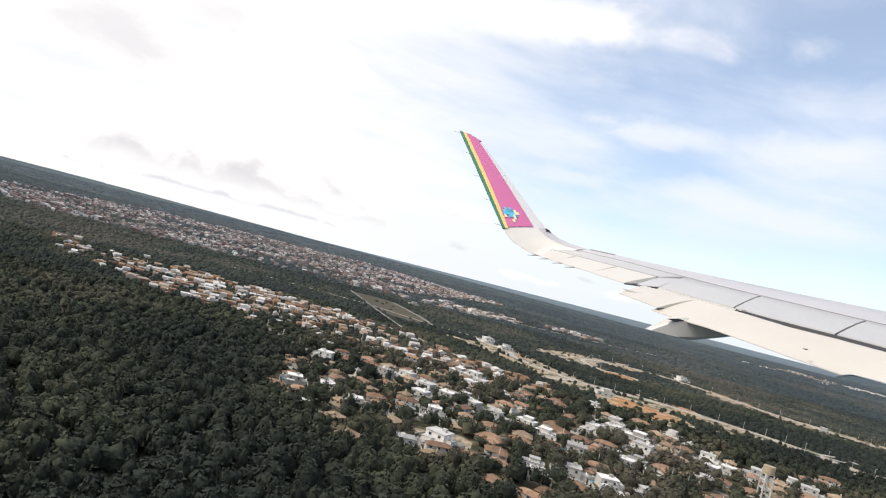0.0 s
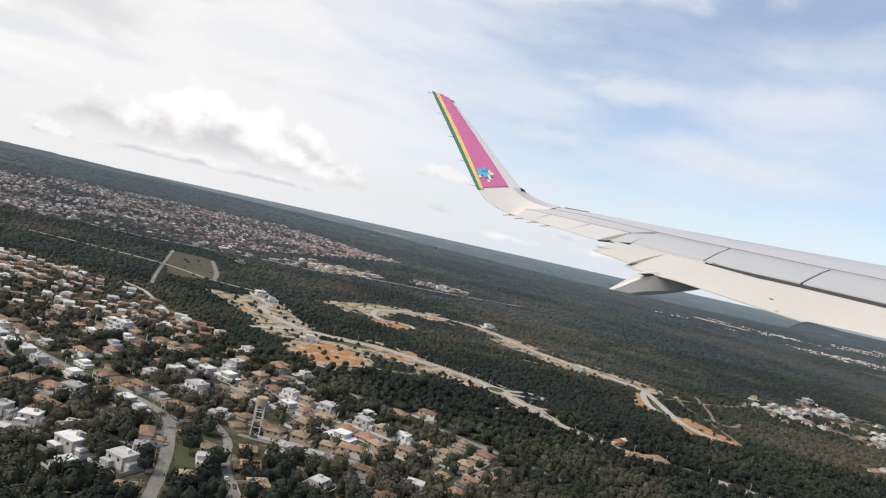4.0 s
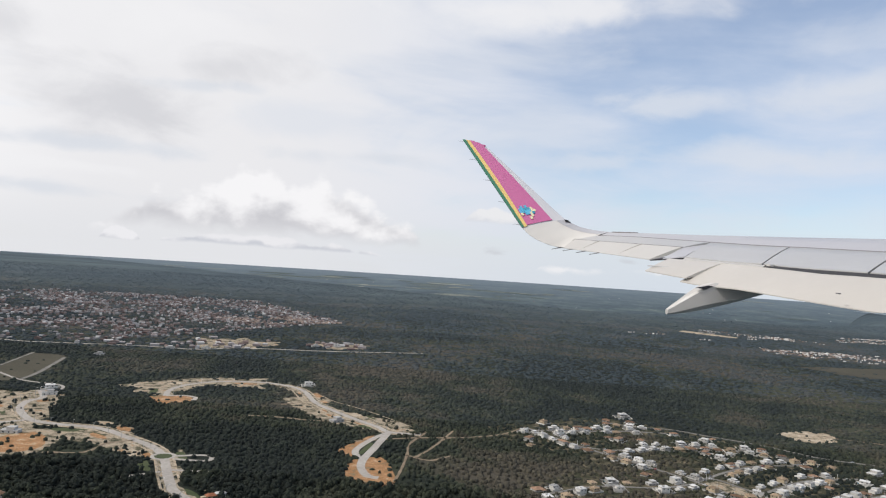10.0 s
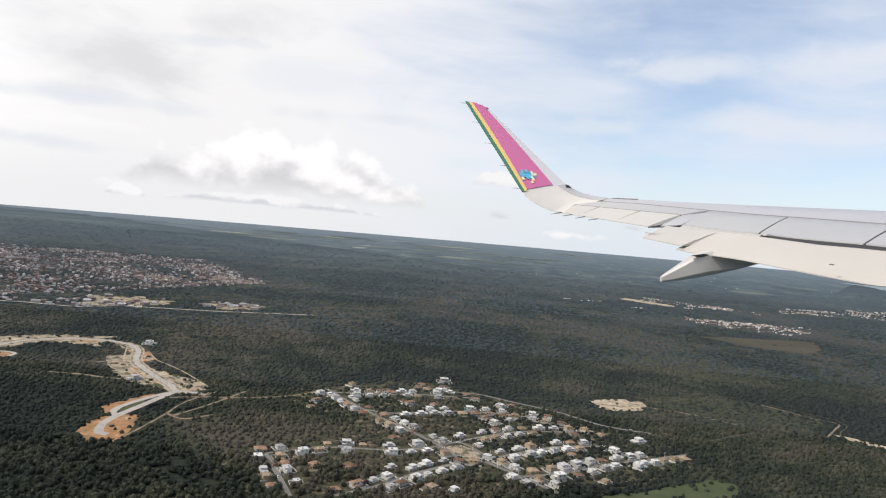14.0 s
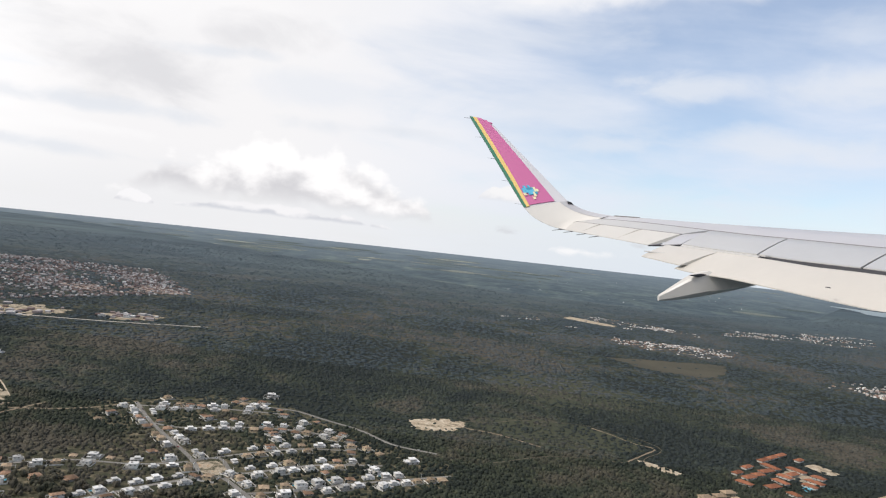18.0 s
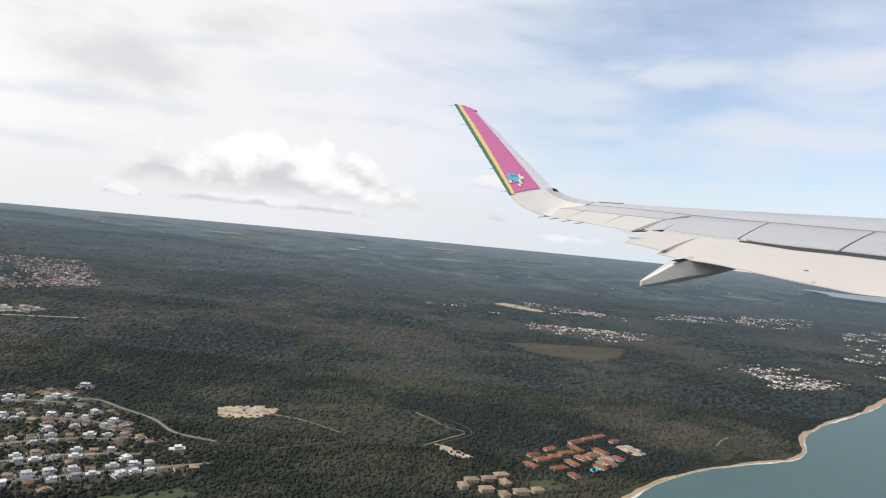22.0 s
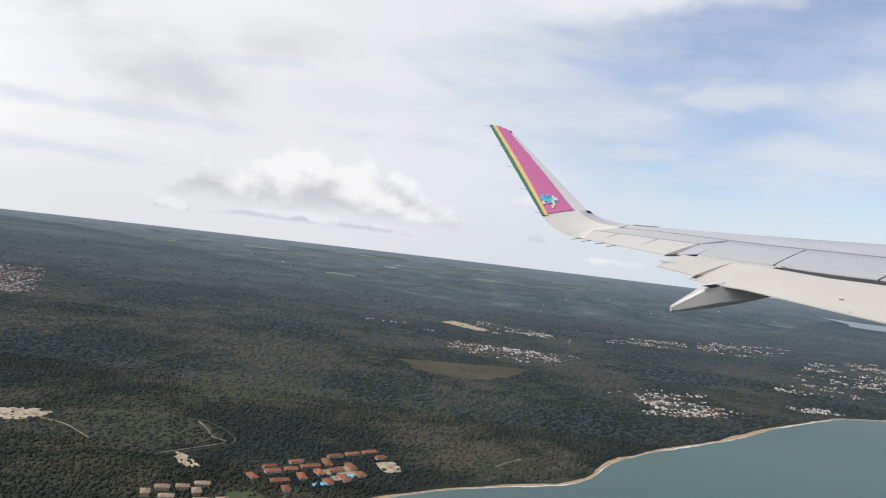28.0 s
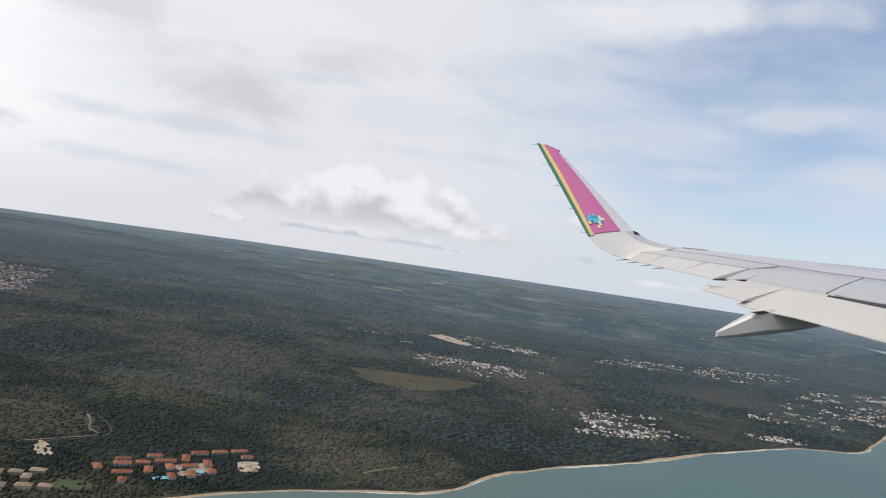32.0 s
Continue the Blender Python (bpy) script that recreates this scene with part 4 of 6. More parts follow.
# spoiler panels with gaps between them, over a plate coloured dark as shade
part("spoiler_cavity", plate(shifted(HINGE, -0.03, -0.05), shifted(SPOIL, 0.06, -0.04), (9.3, 4.3), (8.6, 4.3), 14, 0.03), seam_m, wing, "dark plate in place of the shade below the spoilers")
for fy, ry in (((9.545, 8.372), (8.85, 7.622)), ((8.347, 7.133), (7.597, 6.400)), ((7.108, 5.85), (6.374, 5.10)), ((5.83, 4.3), (5.08, 4.2))):
    smooth(part("spoiler", plate(shifted(HINGE, -0.016, 0), SPOIL, fy, ry, 8, 0.04, 0.0, 0.010, 0.012), panel_m, wing))
# shade in the slot, painted as a near-black plate
part("cove_lip", plate(shifted(SPOIL, 0.0, -0.010), shifted(FLAPF, 0.0, -0.004), (7.56, 4.2), (7.50, 4.2), 14, 0.03, 0.0, 0.0), dark_m, wing, "dark plate painted as the shade between spoilers and flap")
smooth(part("flap_vane", plate(shifted(SPOIL, 0.0, -0.012), shifted(FLAPF, -0.01, 0.0), (8.85, 7.57), (8.80, 7.52), 10, 0.03, 0.0, 0.0), skin_m, wing, "pale flap vane edge"))
part("slot_bracket", loft([[(x, 7.50, z) for x, z in ((3.195, 0.238), (3.255, 0.238), (3.255, 0.218), (3.195, 0.218))], [(x, 7.44, z) for x, z in ((3.215, 0.236), (3.275, 0.236), (3.275, 0.214), (3.215, 0.214))]]), skin_m, wing)
# flap, drooped: the stepped tip panel and the long panel
smooth(part("flap_tip_panel", plate(FLAPF, TIPT, (9.07, 8.12), (8.811, 8.06), 6, 0.07, 0.0, 0.02), flap_m, wing))
part("tip_slot", loft([[(2.29, 8.90, 0.168), (2.31, 8.90, 0.176), (2.31, 8.90, 0.160), (2.29, 8.90, 0.160)], [(2.48, 8.65, 0.160), (2.50, 8.65, 0.170), (2.50, 8.65, 0.150), (2.48, 8.65, 0.150)]]), panel_m, wing, "white edge of the flap's end rib")
smooth(part("outer_flap", plate(FLAPF, FLAPT, (8.12, 4.19), (8.15, 4.2), 18, 0.10, 0.0, 0.02), flap_m, wing, "warm white drooped flap"))


def canoe(x_tip, y, z_tip, long, grow):
    """A flap track fairing: a pod with a flat bright top, chamfered sides and a keel that rises to the rear of the flap."""
    out = []
    for i in range(17):
        s = i / 16
        x = x_tip + long * s
        top = z_tip + grow * (0.262 * min(1, s / 0.29) + 0.075 * min(1, max(0, s - 0.29) / 0.13) - 0.07 * max(0, s - 0.42) / 0.58)
        bot = z_tip + grow * (-0.062 + 0.327 * s ** 1.35)
        hw = grow * (0.040 + 0.085 * min(1, s / 0.35)) * (1 - 0.55 * max(0, s - 0.55) / 0.45)
        deep = max(0.012, top - bot)
        out.append([(x, y - hw, top - 0.14 * deep), (x, y - hw * 0.95, bot + 0.22 * deep), (x, y - hw * 0.5, bot + 0.04 * deep), (x, y, bot), (x, y + hw * 0.5, bot + 0.04 * deep), (x, y + hw * 0.95, bot + 0.22 * deep),
                    (x, y + hw, top - 0.14 * deep), (x, y + hw * 0.75, top), (x, y - hw * 0.75, top)])
    return loft(out)


smooth(part("flap_fairing", canoe(2.19, 7.70, -0.340, 1.14, 1.0), fairing_m, wing, "pale canoe-shaped flap track fairing"), 22)
# near-black plate: the shade above the fairing put into colour
part("fairing_gap", loft([[(2.463, 7.57, -0.075), (2.605, 7.57, -0.040), (2.66, 7.57, -0.048), (2.57, 7.57, -0.085)], [(2.463, 7.60, -0.075), (2.605, 7.60, -0.040), (2.66, 7.60, -0.048), (2.57, 7.60, -0.085)]]), dark_m, wing, "dark plate painted as the shade above the fairing")
# small dark marks on flap and spoilers
for x, y, z, w_ in ((3.15, 6.0, -0.034, 0.025),):
    part("stencil", loft([[(x, y, z + 0.006), (x + w_, y, z + 0.004), (x + w_, y, z - 0.006), (x, y, z - 0.004)], [(x, y + 0.04, z + 0.006), (x + w_, y + 0.04, z + 0.004), (x + w_, y + 0.04, z - 0.006), (x, y + 0.04, z - 0.004)]]), seam_m, wing, "small dark stencil mark")
# winglet: blended root, then the blade with strips from trailing to leading edge
BASE_T, BASE_L = Vector((0.955, 12.436, 0.797)), Vector((1.75, 12.50, 1.000))
TOP_T, TOP_L = Vector((-0.248, 13.60, 2.595)), Vector((0.165, 13.54, 2.525))
SIDE = Vector((-0.045, -0.855, 0.52)).normalized()


def wl_ring(t, l, thick):
    d = l - t
    return [t + d * u_ + SIDE * thick * h for u_, h in ((0, 0.1), (0.25, 0.6), (0.5, 0.9), (0.75, 0.8), (0.92, 0.5), (1, 0.0))] + [t + d * u_ - SIDE * thick * h for u_, h in ((0.9, 0.5), (0.5, 0.7), (0, 0.1))]


ROOT = [((1.70, 12.02, 0.462), (2.45, 11.95, 0.782)), ((1.575, 12.17, 0.472), (2.33, 12.12, 0.802)), ((1.44, 12.20, 0.500), (2.20, 12.24, 0.822)), ((1.307, 12.24, 0.545), (2.024, 12.34, 0.862)), ((1.20, 12.29, 0.592), (1.94, 12.39, 0.896)), ((1.097, 12.33, 0.652), (1.85, 12.44, 0.942)), ((1.02, 12.39, 0.722), (1.79, 12.47, 0.975)), ((0.955, 12.436, 0.797), (1.75, 12.50, 1.000))]
smooth(part("winglet_root", loft([wl_ring(Vector(t), Vector(l), 0.03) for t, l in ROOT]), root_m, wing, "cream curved winglet root"), 60)
smooth(part("root_leading_edge", loft([[Vector(t).lerp(Vector(l), u_) + SIDE * h for u_, h in ((0.80, 0.026), (0.92, 0.021), (1.006, 0.004), (1.0, -0.01), (0.85, 0.0))] for t, l in ROOT]), lead_m, wing, "grey leading edge of the winglet root"), 60)
smooth(part("winglet", loft([wl_ring(BASE_T.lerp(TOP_T, s), BASE_L.lerp(TOP_L, s), 0.03 - 0.012 * s) for s in (0, 0.25, 0.5, 0.75, 0.93)]
                            + [wl_ring(BASE_T.lerp(TOP_T, s), BASE_L.lerp(TOP_L, s).lerp(TOP_T, c), 0.018) for s, c in ((0.965, 0.10), (0.985, 0.24))] + [wl_ring(TOP_T, TOP_L.lerp(TOP_T, 0.5), 0.012)]), winglet_m, wing, "white winglet with coloured inner face"), 60)


def face_strip(name, mat, lo, hi, s0, s1, lift, label):
    """A painted strip on the winglet's inner face, between two chord fractions that change with height."""
    rings = []
    for i in range(9):
        s = s0 + (s1 - s0) * i / 8
        t, l = BASE_T.lerp(TOP_T, s), BASE_L.lerp(TOP_L, s)
        a, b = lo[0] + (lo[1] - lo[0]) * s, hi[0] + (hi[1] - hi[0]) * s
        thick = 0.03 - 0.012 * s
        p = [t + (l - t) * (a + (b - a) * k) + SIDE * (thick * (0.12 + 0.85 * math.sin(math.pi * min(1, 0.05 + 0.72 * (a + (b - a) * k)))) + lift) for k in (0, 0.33, 0.66, 1)]
        rings.append(p + [v - SIDE * 0.02 for v in reversed(p)])
    return smooth(part(name, loft(rings), mat, wing, label), 60)


face_strip("green_stripe", green_m, (-0.012, -0.02), (0.045, 0.14), 0.0, 0.995, 0.012, "dark green trailing stripe")
face_strip("yellow_stripe", yellow_m, (0.045, 0.14), (0.115, 0.32), 0.0, 0.995, 0.012, "yellow stripe")
face_strip("pink_panel", pink_m, (0.115, 0.32), (0.71, 0.82), 0.012, 0.955, 0.012, "pink winglet panel")
face_strip("pink_tip", pink_m, (0.30, 0.32), (0.97, 0.97), 0.952, 0.968, 0.012, "pink winglet tip")
face_strip("pink_tip", pink_m, (0.30, 0.32), (0.80, 0.80), 0.966, 0.985, 0.012, "pink winglet tip")
face_strip("pink_tip", pink_m, (0.30, 0.32), (0.58, 0.58), 0.983, 0.997, 0.012, "pink winglet tip")
# emblem of small coloured squares
for i, j, mat in ((0, 3, blue_m), (0, 4, blue_m), (1, 3, blue_m), (1, 4, blue_m), (1, 5, blue_m), (2, 3, blue_m), (2, 4, teal_m), (2, 2, blue_m), (3, 5, blue_m), (3, 4, teal_m), (3, 3, blue_m), (3, 2, blue_m), (0, 2, pale_m), (4, 4, teal_m), (4, 3, blue_m),
                  (4, 2, pale_m), (5, 3, pale_m), (5, 2, teal_m), (5, 4, pale_m), (4, 1, pale_m), (6, 3, pale_m), (3, 0, pale_m)):
    s, u_ = 0.066 + 0.024 * j, 0.165 + 0.054 * i + 0.010 * j
    t, l = BASE_T.lerp(TOP_T, s), BASE_L.lerp(TOP_L, s)
    c = t + (l - t) * u_ + SIDE * 0.048
    dx, dz = (l - t).normalized() * 0.0225, (TOP_T - BASE_T).normalized() * 0.029
    ring = [c - dx - dz, c + dx - dz, c + dx + dz, c - dx + dz]
    part("emblem_square", loft([ring, [p - SIDE * 0.02 for p in ring]]), mat, wing, "small square of the emblem")
part("tip_light", loft([[(1.72, 12.42, 1.002), (1.80, 12.42, 0.985), (1.84, 12.42, 0.950), (1.745, 12.42, 0.952)], [(1.73, 12.46, 1.002), (1.81, 12.46, 0.985), (1.85, 12.46, 0.950), (1.755, 12.46, 0.952)]]), dark_m, wing, "dark navigation light window")


# static dischargers: thin rods on the trailing edges
def wick(p, length, thick, droop):
    p = Vector(p)
    ring = lambda r, o: [p + o + Vector((0, r * math.cos(a), r * math.sin(a))) for a in (0, 2.09, 4.19)]
    return part("static_wick", loft([ring(thick, Vector((0.03, 0, 0.01 * droop))), ring(thick * 0.5, Vector((-length, 0, -droop)))]), seam_m, wing, "thin dark static discharger")


for s in (0.03, 0.27, 0.51, 0.75, 0.975):
    wick(BASE_T.lerp(TOP_T, s), 0.14, 0.005, -0.004)
for y in (12.15, 11.75, 11.32, 10.93):
    wick(at_y(AILER, y), 0.16, 0.010, 0.045)


# ---- houses ----
def hip_roof(w, d, z, rise, over=0.5):
    bm = bmesh.new()
    x, y = w / 2 + over, d / 2 + over
    r = max(0.2, (max(x, y) - min(x, y)))
    a = [bm.verts.new((sx * x * S, sy * y * S, z * S)) for sx, sy in ((-1, -1), (1, -1), (1, 1), (-1, 1))]
    b = [bm.verts.new((sx * x * S, sy * y * S, (z - 0.25) * S)) for sx, sy in ((-1, -1), (1, -1), (1, 1), (-1, 1))]
    if x >= y:
        t = [bm.verts.new((-r * S, 0, (z + rise) * S)), bm.verts.new((r * S, 0, (z + rise) * S))]
        fs = [(a[0], a[1], t[1], t[0]), (a[1], a[2], t[1]), (a[2], a[3], t[0], t[1]), (a[3], a[0], t[0])]
    else:
        t = [bm.verts.new((0, -r * S, (z + rise) * S)), bm.verts.new((0, r * S, (z + rise) * S))]
        fs = [(a[0], a[1], t[0]), (a[1], a[2], t[1], t[0]), (a[2], a[3], t[1]), (a[3], a[0], t[0], t[1])]
    for f in fs:
        bm.faces.new(f)
    for i in range(4):
        bm.faces.new((b[i], b[(i + 1) % 4], a[(i + 1) % 4], a[i]))
    bm.faces.new(b[::-1])
    return bm


def openings(h, w, d, z, n, mat=None):
    """Windows let into the front and back, set 6 cm proud as frames with dark panes."""
    for sy in (-1, 1):
        for i in range(n):
            x = -w / 2 + (i + 0.5) * w / n
            part("window", boxes((x - 0.8, sy * d / 2 - 0.08, z, x + 0.8, sy * d / 2 + 0.08, z + 1.4)), glass_m, h)


def plot(h, w, d, mat, pool=False, gate=1):
    """The walled yard round a house."""
    part("yard", boxes((-w / 2, -d / 2, -0.3, w / 2, d / 2, 0.12)), mat, h)
    t = 0.25
    part("boundary_wall", boxes((-w / 2, -d / 2, 0.1, w / 2 - 4 * gate, -d / 2 + t, 2.2)), wall_m, h)
    part("boundary_wall", boxes((-w / 2, d / 2 - t, 0.1, w / 2, d / 2, 2.2)), wall_m, h)
    part("boundary_wall", boxes((-w / 2, -d / 2 + t, 0.1, -w / 2 + t, d / 2 - t, 2.2)), wall_m, h)
    part("boundary_wall", boxes((w / 2 - t, -d / 2 + t, 0.1, w / 2, d / 2 - t, 2.2)), wall_m, h)
    if pool:
        part("pool", boxes((-w / 2 + 1.5, d / 2 - 5, 0.1, -w / 2 + 8, d / 2 - 1.8, 0.2)), pool_m, h, "small blue swimming pool")


def house(kind):
    h = new(("villa", "bungalow", "house", "house", "villa", "bungalow")[kind])
    if kind == 0:      # white two-storey cube with parapets and a lower wing
        part("wall", boxes((-6, -5, -0.3, 6, 5, 6.4), (6, -4, -0.3, 10, 3, 3.3), (-6, -8, -0.3, 0, -5, 3.3)), wall_m, h)
        part("roof", boxes((-6.3, -5.3, 6.4, 6.3, 5.3, 6.9), (5.9, -4.2, 3.3, 10.2, 3.2, 3.6), (-6.2, -8.2, 3.3, 0.2, -5.2, 3.6)), slab_m, h)
        openings(h, 12, 10, 4.1, 2)
        part("water_tank", boxes((1, 0, 6.9, 3.2, 2.2, 8.6)), wall_m, h)
        part("terrace", boxes((6.2, -3.8, 3.6, 10.0, -3.5, 4.6), (9.7, -3.5, 3.6, 10.0, 3.0, 4.6)), wall_m, h)
        plot(h, 23, 21, sandlot_m, True)
        tagged(h, "white flat-roofed two-storey house with a low wing", "house", "estate houses")
    elif kind == 1:    # single-storey with orange hip roof
        part("wall", boxes((-7, -5.5, -0.3, 7, 5.5, 3.1)), wall_m, h)
        part("roof", hip_roof(14, 11, 3.1, 2.6, 0.8), tile_m, h)
        openings(h, 14, 11, 1.0, 2)
        bm = hip_roof(5, 5, 2.9, 1.4, 0.5)
        bmesh.ops.translate(bm, verts=bm.verts, vec=(4 * S, -7.2 * S, 0))
        part("porch_roof", bm, tile_m, h)
        part("porch_post", boxes((1.8, -9.6, -0.3, 2.2, -9.2, 2.8)), wall_m, h)
        part("porch_post", boxes((5.8, -9.6, -0.3, 6.2, -9.2, 2.8)), wall_m, h)
        tagged(h, "low white house with an orange tiled hip roof", "house", "estate houses")
    elif kind == 2:    # two-storey with tan roof and a garage
        part("wall", boxes((-5.5, -5, -0.3, 5.5, 5, 6.0), (5.5, -5, -0.3, 9.5, 2, 3.0)), cream_m, h)
        part("roof", hip_roof(11, 10, 6.0, 2.4, 0.7), tan_m, h)
        part("garage_roof", boxes((5.3, -5.4, 3.0, 9.9, 2.4, 3.3)), tan_m, h)
        openings(h, 11, 10, 3.9, 2)
        part("chimney", boxes((2, 1, 6.5, 3, 2, 9.2)), cream_m, h)
        plot(h, 21, 19, grass_m)
        tagged(h, "ochre two-storey house with a tan tiled roof", "house", "estate houses")
    elif kind == 3:    # L-shaped white with two tiled roofs
        part("wall", boxes((-8, -4, -0.3, 8, 4, 5.8), (-8, -10, -0.3, -1, -4, 3.2)), wall_m, h)
        part("roof", hip_roof(16, 8, 5.8, 2.0, 0.7), tile_m, h)
        bm = hip_roof(7, 7, 3.2, 1.6, 0.5)
        bmesh.ops.translate(bm, verts=bm.verts, vec=(-4.5 * S, -7 * S, 0))
        part("wing_roof", bm, tile_m, h)
        openings(h, 16, 8, 3.8, 3)
        plot(h, 22, 22, sandlot_m)
        tagged(h, "white L-shaped house with clay tiled roofs", "house", "estate houses")
    elif kind == 4:    # long low white
        part("wall", boxes((-9, -4.5, -0.3, 9, 4.5, 3.4), (-3, -4, 3.4, 5, 4, 6.2)), wall_m, h)
        part("roof", boxes((-9.4, -4.9, 3.4, 9.4, 4.9, 3.7), (-3.4, -4.4, 6.2, 5.4, 4.4, 6.6)), slab_m, h)
        openings(h, 18, 9, 0.9, 3)
        tagged(h, "long white flat-roofed house with an upper storey", "house", "estate houses")
    else:              # tan bungalow
        part("wall", boxes((-6, -6, -0.3, 6, 6, 3.0)), cream_m, h)
        part("roof", hip_roof(12, 12, 3.0, 2.8, 0.9), tan_m, h)
        openings(h, 12, 12, 0.9, 2)
        tagged(h, "ochre bungalow with a weathered tan tiled roof", "house", "estate houses")
    return h


PROTO = {k: [] for k in range(6)}
HOUSES = []        # map places taken up by houses


def put_house(kind, x, y, turn, grow=1.0):
    m = Matrix.Translation((x * U, y * U, 0.0)) @ Matrix.Rotation(turn, 4, "Z") @ Matrix.Diagonal((grow, grow, grow, 1))
    HOUSES.append((x, y))
    if not PROTO[kind]:
        h = house(kind)
        h.matrix_world = m
        PROTO[kind].append(h)
        return h
    h = copy_thing(PROTO[kind][0], m)
    h.matrix_basis = m
    return h


def estate(poly, row, step, gap, turn, weights, fill, seed, near_only=None):
    """Rows of houses that fill a block, clear of the streets."""
    r = np.random.default_rng(seed)
    p = np.array(poly)
    c, s = math.cos(turn), math.sin(turn)
    lo, hi = p.min(0) - 2, p.max(0) + 2
    span = np.linalg.norm(hi - lo)
    mid = (lo + hi) / 2
    spots = []
    for i in range(int(-span / gap), int(span / gap)):
        for j in range(int(-span / step), int(span / step)):
            a, b = j * step + r.normal() * step * 0.13, i * gap + r.normal() * gap * 0.10 + (0.06 if j % 2 else 0)
            spots.append((mid[0] + a * c - b * s, mid[1] + a * s + b * c))
    xy = np.array(spots)
    ok = inside(xy, poly) & (r.random(len(xy)) < fill)
    for line, half in ROADS:
        ok &= ~near_line(xy, line[::3], half + 0.075)
    for q in PATCHES:
        ok &= ~inside(xy, q)
    for x, y in xy[ok]:
        if any((x - a) ** 2 + (y - b) ** 2 < 0.205 ** 2 for a, b in HOUSES):
            continue
        kind = int(r.choice(6, p=weights))
        put_house(kind, float(x), float(y), turn + (math.pi / 2) * int(r.integers(0, 4)) + r.normal() * 0.06, float(r.uniform(0.62, 0.92)))
    return int(ok.sum())


SETTLE = [(10.9, 12.4), (12.5, 13.6), (13.8, 14.0), (15.6, 12.6), (16.6, 11.6), (17.3, 11.4), (16.2, 10.3), (18.2, 10.2), (16.5, 8.6), (14.8, 7.9), (11.8, 7.3), (11.0, 8.4), (11.9, 9.6), (12.4, 10.6), (11.2, 11.4)]
TOWN = [(-6.7, 12.7), (-4.0, 12.3), (-0.9, 11.4), (0.8, 10.3), (2.0, 8.9), (2.9, 7.9), (4.4, 6.9), (5.8, 6.0), (4.6, 4.6), (2.4, 4.0), (0.75, 4.0), (-0.6, 4.6), (-1.0, 5.2), (-0.9, 7.2), (-5.2, 10.2)]
TOWN_NEAR = [(-1.0, 7.3), (-0.9, 5.2), (-0.6, 4.6), (0.75, 3.9), (2.4, 3.9), (4.6, 4.5), (5.8, 6.0), (4.4, 6.9), (2.9, 7.9), (2.2, 8.4), (0.5, 8.3), (-0.4, 8.0)]


def street_rows(streets, off, step, weights, fill, seed, poly, grow=(0.64, 0.92)):
    """Houses that front both sides of each street."""
    r = np.random.default_rng(seed)
    for s in streets:
        line = dense(s, step)
        t = np.gradient(line, axis=0)
        for p, d in zip(line, t):
            d = d / np.linalg.norm(d)
            nn = np.array([d[1], -d[0]])
            for sign in (-1, 1):
                q = p + nn * sign * off * r.uniform(0.92, 1.15) + d * r.normal() * 0.02
                if r.random() > fill or not inside(q[None], poly)[0]:
                    continue
                if any(near_line(q[None], ln[::3] if len(ln) > 8 else ln, half + 0.085)[0] for ln, half in ROADS if half < 0.14):
                    continue
                if any((q[0] - a) ** 2 + (q[1] - b) ** 2 < 0.205 ** 2 for a, b in HOUSES) or any(inside(q[None], z)[0] for z in PATCHES):
                    continue
                face = math.atan2(-sign * nn[1], -sign * nn[0]) + math.pi / 2
                put_house(int(r.choice(6, p=weights)), float(q[0]), float(q[1]), face + r.normal() * 0.05, float(r.uniform(*grow)))


# the houses that stand out: white blocks and tiled villas of the town, then the rows
for kind, x, y, a, g in ((0, 2.17, 4.42, -0.5, 1.15), (0, 2.54, 4.33, -0.5, 1.0), (5, 2.94, 4.89, -0.4, 0.8), (2, 3.57, 5.78, -0.5, 0.9), (4, 3.92, 5.63, -0.5, 1.1), (1, 4.44, 6.75, -0.5, 1.0), (3, 4.77, 6.9, -0.5, 0.9),
                         (4, 2.63, 6.77, -0.6, 1.1), (0, 2.48, 6.2, -0.6, 1.1), (2, 2.91, 7.02, -0.6, 1.0), (0, 0.47, 4.83, -0.6, 1.0), (1, 0.9, 5.2, -0.6, 1.1), (3, 1.72, 5.0, -0.5, 1.0), (0, 0.2, 6.98, -0.6, 0.9), (0, 0.34, 6.2, -0.6, 0.9)):
    put_house(kind, x, y, a, g)
street_rows(STREETS, 0.155, 0.235, (0.34, 0.11, 0.14, 0.09, 0.25, 0.07), 0.80, 13, SETTLE)
estate(SETTLE, 0, 0.30, 0.36, radians(-38), (0.28, 0.13, 0.15, 0.12, 0.23, 0.09), 0.22, 11)
street_rows(TOWN_STREETS, 0.155, 0.205, (0.20, 0.23, 0.19, 0.15, 0.10, 0.13), 0.88, 14, TOWN_NEAR, (0.70, 1.0))
n_b = estate(TOWN_NEAR, 0, 0.25, 0.29, radians(-33), (0.14, 0.24, 0.21, 0.15, 0.07, 0.19), 0.78, 12)
# a few houses on the new roads, and site sheds
for kind, x, y, a in ((4, 1.25, 19.8, 0.3), (4, 2.2, 20.3, 0.3), (4, 5.2, 22.7, 0.4), (0, 5.9, 23.1, 0.3), (4, 3.1, 9.6, 0.1), (1, 7.4, 7.0, 0.4), (1, 7.15, 6.95, 0.4), (4, 2.0, 12.4, 0.5), (0, 1.7, 12.9, 0.5), (4, 0.2, 17.6, 0.2),
                      (4, 17.5, 10.9, 0.5), (0, 13.95, 14.25, 0.2), (4, 7.9, 11.9, 0.9), (0, 6.6, 15.3, 0.3)):
    put_house(kind, x, y, a, 1.1)


